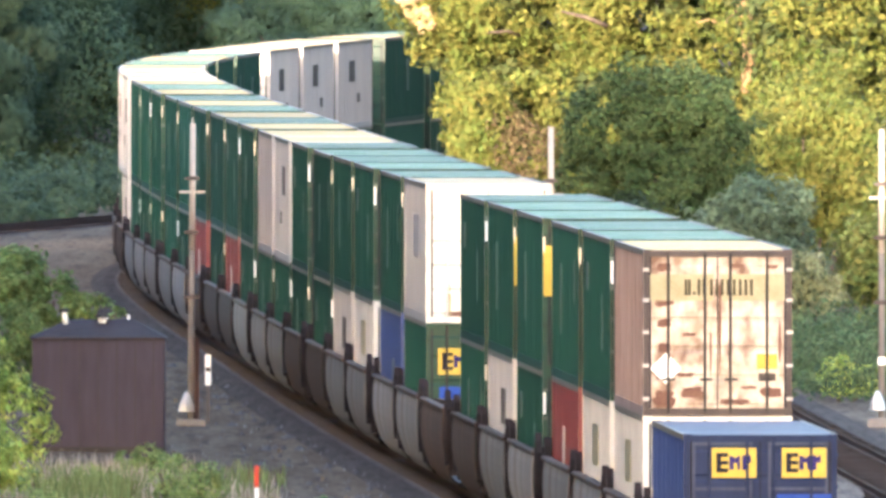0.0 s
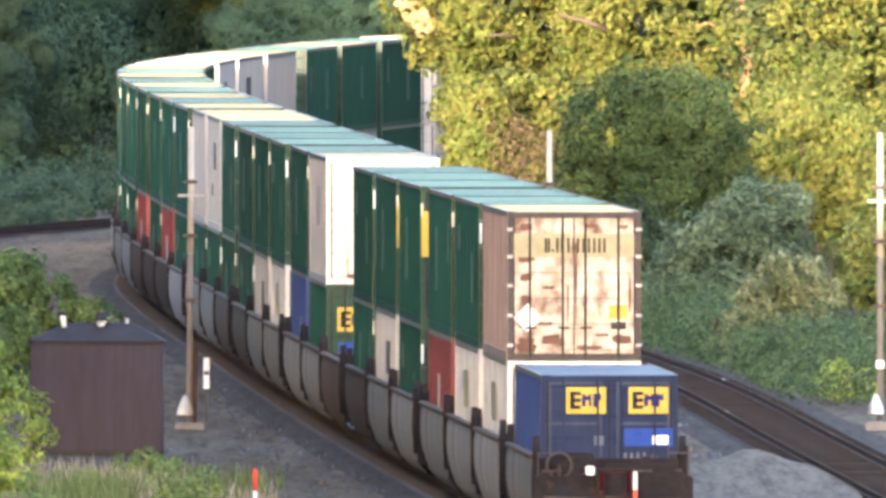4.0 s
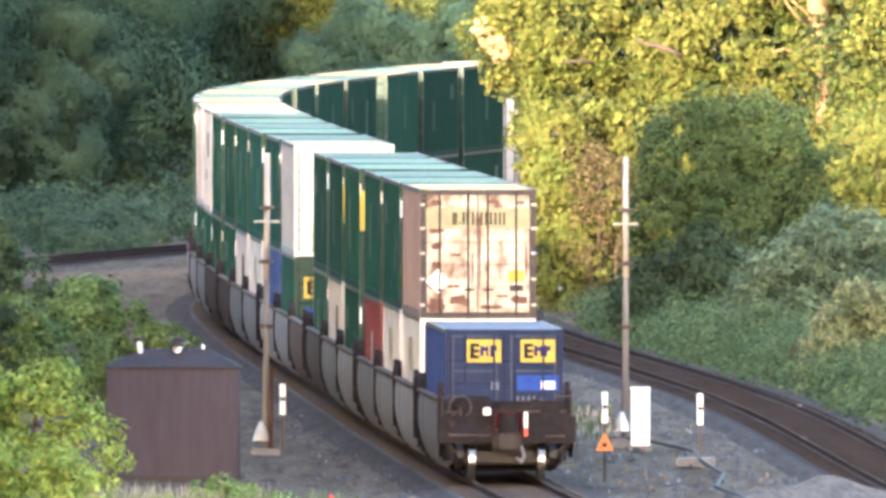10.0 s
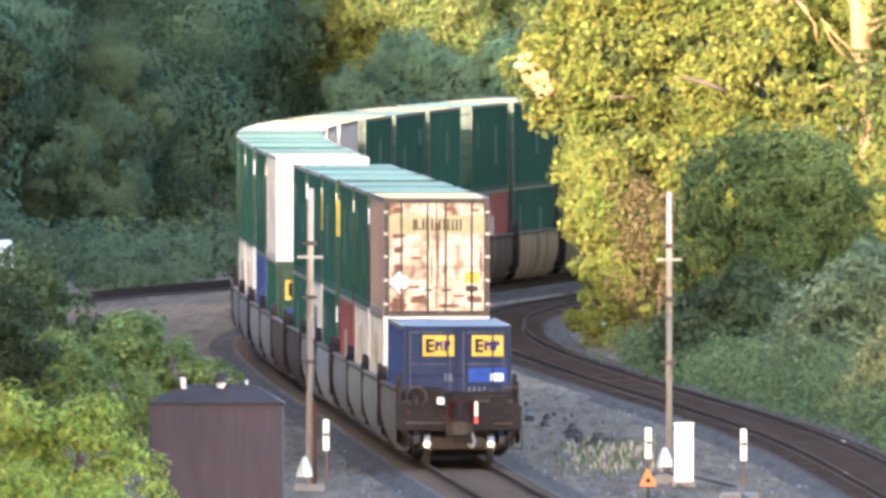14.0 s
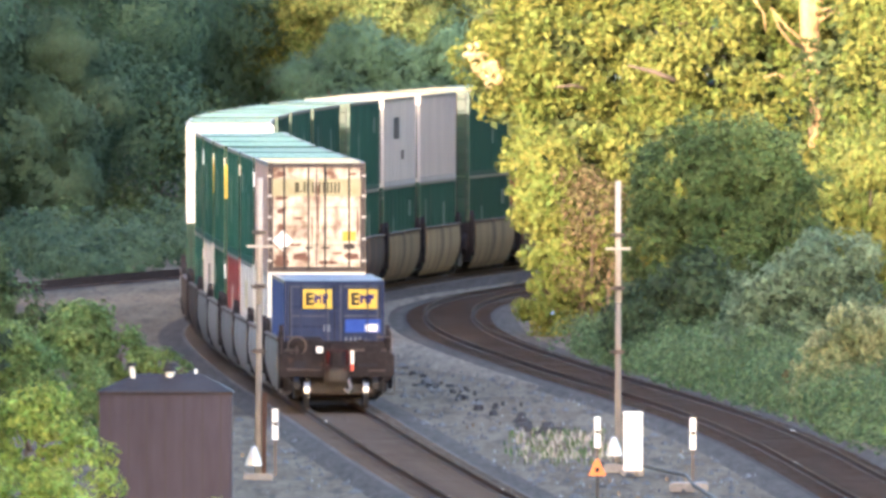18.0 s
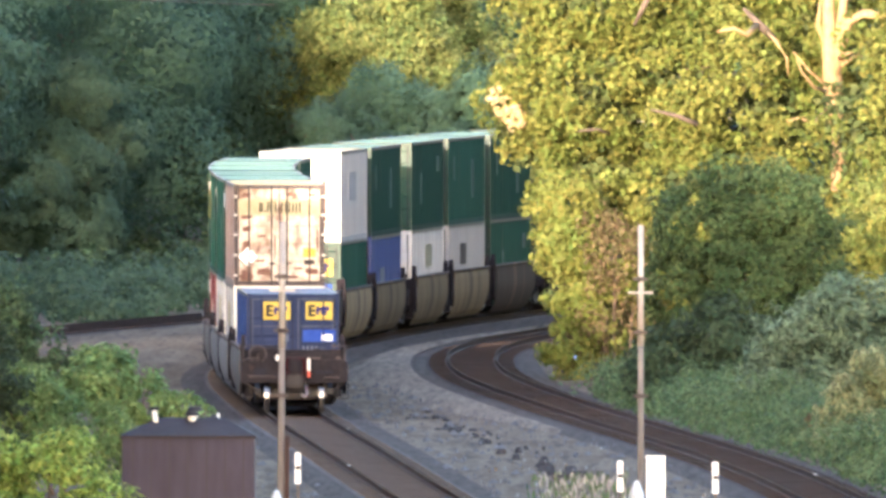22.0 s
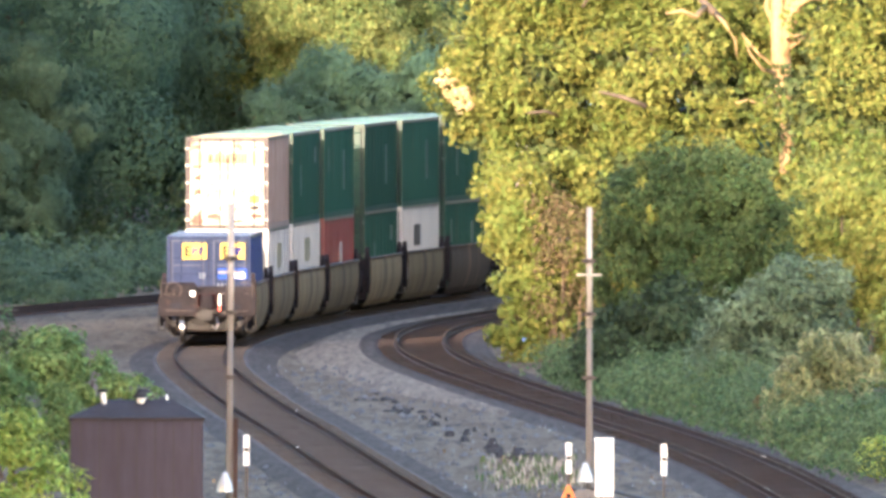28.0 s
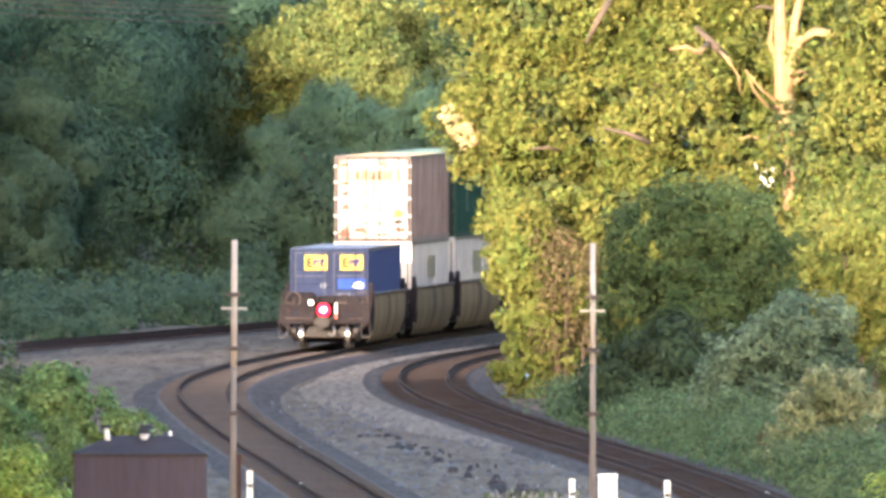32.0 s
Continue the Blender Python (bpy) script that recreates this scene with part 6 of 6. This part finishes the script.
def line_pole(x, y, height, label, lean=0.0, base_cone=True):
    """A slim post with a short cross arm, collars, a signal cone and a concrete foot."""
    t = thing("line_pole", label, "pole", "poles beside the tracks", at=pose(x, y, 0, 0, lean, 0))
    part("shaft", Shape().rod([(0, 0, -0.2), (0, 0, height * 0.5), (0, 0, height)], [0.085, 0.075, 0.06], 10), POLEWOOD, t, smooth=True)
    part("upper_shaft", Shape().rod([(0, 0, height * 0.58), (0, 0, height + 0.02)], [0.082, 0.07], 10), PALEPAINT, t, "pale painted upper shaft", smooth=True)
    part("cross_arm", Shape().box(-0.3, 0.3, -0.11, -0.06, height - 1.6, height - 1.54), PALEPAINT, t)
    for z in (height - 1.25, height - 2.5, height - 4.0):
        part("collar", Shape().rod([(0, 0, z - 0.05), (0, 0, z + 0.05)], [0.13, 0.13], 10), STEEL, t)
        part("bracket", Shape().box(-0.19, 0.17, -0.12, -0.07, z - 0.03, z + 0.03), STEEL, t)
    part("foot", Shape().box(-0.34, 0.34, -0.5, 0.5, -0.1, 0.12, 0.05), CONCRETE, t)
    if base_cone and x < -5:
        part("stub_post", Shape().box(0.085, 0.19, -0.08, 0.05, -0.1, 2.0, 0.01), RAIL_SIDE, t, "short brown stub post")
    if base_cone:
        part("base_cone", Shape().rod([(-0.1, -0.3, 0.3), (-0.1, -0.3, 0.45), (-0.1, -0.3, 0.75)], [0.2, 0.18, 0.05], 10), GALV, t, "bright metal base bracket")
    return t


def power_line():
    """A utility pole behind the sunlit tree, one further along, and the cables between them."""
    for x, y in ((-10.2, 1476), (-36.0, 1428)):
        t = thing("utility_pole", "pale wooden utility pole with a cross arm", "pole", "power line poles", at=pose(x, y, float(rise(y))))
        part("shaft", Shape().rod([(0, 0, -0.5), (0, 0, 7), (0, 0, 13.6)], [0.17, 0.14, 0.11], 10), POLEWOOD, t, smooth=True)
        part("cross_arm", Shape().box(-0.75, 0.75, -0.18, -0.08, 12.5, 12.64), PALEPAINT, t)
        part("cable_bracket", Shape().box(-0.14, 0.14, -0.3, -0.08, 10.9, 11.6), STEEL, t)
        for q in (-0.65, 0.0, 0.65):
            part("insulator", Shape().rod([(q, -0.13, 12.64), (q, -0.13, 12.86)], [0.05, 0.07], 8), PURE, t)
    t = thing("overhead_cable", "bundle of tan overhead cables strung before the dark wood", "cable")
    for k, dz in enumerate((0.0, -0.16, -0.36, -0.6)):
        run = [(-36.0 + 23.5 * q, 1427.5 + 44 * q ** 4, 13.6 + dz - 2.0 * q - 0.35 * math.sin(math.pi * q)) for q in np.linspace(0, 1, 15)]
        part("cable_strand", Shape().rod(run, [0.022] * 15, 5), BARK, t)


def marker(x, y, height, label):
    """A thin post with a white plate on top."""
    t = thing("marker_post", label, "marker post", "white marker posts", at=pose(x, y, 0))
    part("post", Shape().box(-0.03, 0.03, -0.03, 0.03, -0.1, height * 0.7), STEEL, t)
    part("plate", Shape().box(-0.07, 0.07, -0.05, -0.03, height - 0.72, height), PURE, t)
    part("plate_mark", Shape().box(-0.05, 0.06, -0.055, -0.045, height - 0.4, height - 0.3), STEEL, t)
    return t


def van():
    """A white van standing beyond the leaves."""
    t = thing("van", "white parked van half hidden behind leaves", "van", at=pose(-24.4, 1300, 0, 0, 0, 78))
    part("body", Shape().prism([(-2.6, 0.45), (2.5, 0.45), (2.6, 0.9), (2.5, 1.25), (1.75, 1.45), (1.0, 2.3), (0.7, 2.45), (-2.5, 2.5), (-2.6, 2.3)], -1.0, 1.0), PURE, t)
    part("windscreen", Shape().prism([(1.76, 1.47), (1.78, 1.47), (1.05, 2.3), (1.03, 2.3)], -0.85, 0.85), INK, t)
    for sx in (-1, 1):
        part("side_window", Shape().box(sx * 1.005 - 0.01, sx * 1.005 + 0.01, 0.2, 1.1, 1.5, 2.1), INK, t)
        for y in (-1.6, 1.6):
            part("wheel", Shape().rod([(sx * 0.82, y, 0.34), (sx * 1.02, y, 0.34)], [0.34, 0.34], 16), DARK, t)
    return t


def gravel_band(name, line, y0, y1, off, label):
    """A tapering strip of pale ballast beside a track."""
    s = Shape()
    ys = np.arange(y0, y1, 6.0)
    for i, o in enumerate(ys):
        q = math.sin(math.pi * min((o - y0) / (y1 - y0), 1.0)) ** 0.7
        c, z = float(line(o)) + off, float(rise(o))
        wd = (0.3 + 2.0 * q) * (1 + 0.25 * noise.noise(Vector((0.3, o * 0.05, 1))))
        s.v += [(c, o, z + 0.02), (c - wd * 0.5, o, z + 0.05), (c - wd, o, z - 0.25)]
    s.f = [(3 * i + j, 3 * i + j + 1, 3 * i + j + 4, 3 * i + j + 3) for i in range(len(ys) - 1) for j in (0, 1)]
    return tagged(new(name, s.mesh(name, FRESH, smooth=True)), label, "gravel", kind="stuff")


def lineside():
    hut()
    power_line()
    van()
    line_pole(-8.42, 916, 6.95, "slim weathered line pole with a cross arm beside the track", 0.4)
    line_pole(-0.08, 932, 6.75, "slim weathered line pole between the two tracks")
    p = line_pole(7.6, 918, 6.8, "slim weathered line pole beyond the second track")
    part("plate", Shape().box(-0.09, 0.09, -0.16, -0.1, 1.35, 1.53), PURE, p, "small white plate")
    t = thing("relay_cabinet", "narrow white lineside cabinet", "cabinet", at=pose(0.27, 927, 0))
    part("body", Shape().box(-0.22, 0.22, -0.2, 0.2, 0.0, 1.34, 0.03), PURE, t)
    part("lid", Shape().box(-0.24, 0.24, -0.22, 0.22, 1.34, 1.40, 0.02), PURE, t)
    part("door_panel", Shape().box(-0.18, 0.18, -0.215, -0.2, 0.08, 1.26), PURE, t)
    part("base", Shape().box(-0.27, 0.27, -0.26, 0.26, -0.12, 0.03), CONCRETE, t)
    marker(-8.1, 925, 1.5, "white marker plate on a thin post beside the track")
    marker(-0.56, 922, 1.35, "white marker plate on a thin post between the tracks")
    marker(1.63, 905, 1.55, "white marker plate on a thin post between the tracks")
    part("foot", Shape().box(-0.45, 0.45, -1.2, 1.2, -0.1, 0.1, 0.05), CONCRETE, bpy.data.objects["marker_post.002"], at=pose(-0.1, -1.5, 0))
    t = thing("orange_sign", "small orange triangular sign on a dark stake", "sign", at=pose(-0.54, 880, 0))
    part("stake", Shape().box(-0.03, 0.03, -0.02, 0.02, -0.1, 0.75), DARK, t)
    tri = [(-0.2, 0.6), (0.2, 0.6), (0.03, 0.97), (-0.03, 0.97)]
    part("panel", Shape().add([(x, -0.045, z) for x, z in tri] + [(x, -0.025, z) for x, z in tri], [(0, 1, 2, 3), (7, 6, 5, 4), (0, 4, 5, 1), (1, 5, 6, 2), (2, 6, 7, 3), (3, 7, 4, 0)]), ORANGE, t)
    part("panel_mark", Shape().box(-0.05, 0.05, -0.052, -0.043, 0.68, 0.78), INK, t)
    t = thing("marker_stake", "white stake with a red top in the dry grass", "marker post", at=pose(-5.72, 760, 0))
    part("post", Shape().rod([(0, 0, -0.1), (0, 0, 1.1)], [0.046, 0.046], 8), PURE, t, smooth=True)
    part("red_top", Shape().rod([(0, 0, 1.1), (0, 0, 1.5), (0, 0, 1.53)], [0.05, 0.05, 0.03], 8), REDPOST, t, smooth=True)
    t = thing("plastic_bag", "crumpled white plastic bag on the gravel", "bag", at=pose(3.6, 785, 0.22))
    bm = bmesh.new()
    bmesh.ops.create_icosphere(bm, subdivisions=3, radius=0.2)
    for v in bm.verts:
        v.co *= 1 + 0.5 * noise.noise(v.co * 7)
        v.co.z = max(v.co.z * 0.85, -0.14)
    me = bpy.data.meshes.new("bag")
    bm.to_mesh(me)
    bm.free()
    me.materials.append(PURE)
    part("bag_body", me, PURE, t)
    # cables and debris between the tracks
    rng = random.Random(3)
    t = thing("cable", "black cable snaking over the gravel", "cable", at=pose(0, 0, 0))
    part("cable_run", Shape().rod([(-0.6, 935, 0.08), (0.3, 930, 0.15), (0.9, 922, 0.12), (1.5, 914, 0.1), (1.65, 900, 0.08), (2.1, 880, 0.08), (1.9, 862, 0.08), (2.4, 850, 0.08), (2.6, 838, 0.06)], [0.045] * 9, 6), CABLE, t)
    part("cable_run", Shape().rod([(2.6, 838, 0.06), (1.9, 836, 0.06), (1.2, 833, 0.06), (0.5, 836, 0.06), (0.1, 845, 0.06)], [0.05] * 5, 6), CABLE, t)
    s = Shape()
    for k in range(60):
        q = rng.random()
        x, y = -6.4 + 5.0 * q + rng.gauss(0, 0.28), 1128 - 140 * q + rng.gauss(0, 6)
        a, h = 0.05 + 0.28 * rng.random() ** 2, rng.uniform(0.02, 0.07)
        ring = [(x + a * rng.uniform(0.6, 1.3) * math.cos(math.pi * j / 4), y + 5 * a * rng.uniform(0.6, 1.3) * math.sin(math.pi * j / 4), -0.12) for j in range(8)]
        top = [(x + (p[0] - x) * 0.6, y + (p[1] - y) * 0.6, h * rng.uniform(0.6, 1.2)) for p in ring]
        s.add(ring + top, [(j, (j + 1) % 8, 8 + (j + 1) % 8, 8 + j) for j in range(8)] + [tuple(range(8, 16))])
    tagged(new("debris", s.mesh("debris", SOOT)), "dark crumbled cinder ridge between the tracks", "debris", kind="stuff")
    s = Shape()
    for k in range(70):
        y = rng.uniform(770, 1020)
        x = rng.uniform(float(main_x(y)) + 2.6, float(side_x(y)) - 2.6) if rng.random() < 0.7 else float(main_x(y)) - rng.uniform(2.8, 7)
        a = rng.uniform(0.015, 0.045)
        s.box(x - a, x + a, y - a, y + a, -0.08, a * 0.9, a * 0.3)
    tagged(new("stones", s.mesh("stones", FRESH)), "pale loose stones on the gravel", "stones", kind="stuff")
    for name, material, count, seed, size, long in (("cinders", CINDER, 1300, 31, 0.15, 10), ("pebbles", PEBBLE, 600, 32, 0.055, 6)):
        rng = np.random.default_rng(seed)
        s = Shape()
        for k in range(count):
            y = 765 + 420 * rng.random() ** 1.5
            lo, hi = float(main_x(y)), float(side_x(y))
            q = rng.random()
            x = rng.uniform(lo + 1.8, hi - 1.8) if q < 0.62 else lo - 1.9 - 5.5 * rng.random()
            a = size * (0.25 + rng.random() ** 3)
            z = float(rise(y))
            n_ = 7
            ring = [(x + a * rng.uniform(0.5, 1.2) * math.cos(2 * math.pi * q / n_), y + long * a * rng.uniform(0.5, 1.2) * math.sin(2 * math.pi * q / n_), z - 0.05) for q in range(n_)]
            s.add(ring + [(x, y, z + 0.045)], [(q, (q + 1) % n_, n_) for q in range(n_)])
        tagged(new(name, s.mesh(name, material)), "loose stones and cinders scattered over the yard", "stones", kind="stuff")
    t = thing("tarpaulin", "blue tarpaulin heap on the gravel under the trees", "tarpaulin", at=pose(-2.35, 1245, 0))
    s = Shape().prism([(-3, 0.0), (3, 0.0), (2, 0.3), (0, 0.42), (-2, 0.3)], -0.45, 0.45)
    part("sheet", s, TARP, t)
    gravel_patch("fresh_gravel", -1.6, 1265, 2.7, 55, "pale gravel inside the curve of the side track", 0.05, 3)
    gravel_patch("fresh_gravel", 4.2, 815, 2.2, 90, "pale heap of fresh ballast beside the side track", 0.12, 4)
    gravel_band("fresh_gravel", side_x, 1080, 1330, -1.9, "pale gravel band along the curve of the side track")
    gravel_patch("dark_gravel", -14.6, 1150, 2.6, 125, "dark cinder shoulder beside the main track", 0.05, 8, DARK_GRAVEL)
    gravel_patch("fresh_gravel", -17.5, 1320, 5.0, 45, "pale gravel in front of the third track", 0.05, 6)


lineside()

motions()
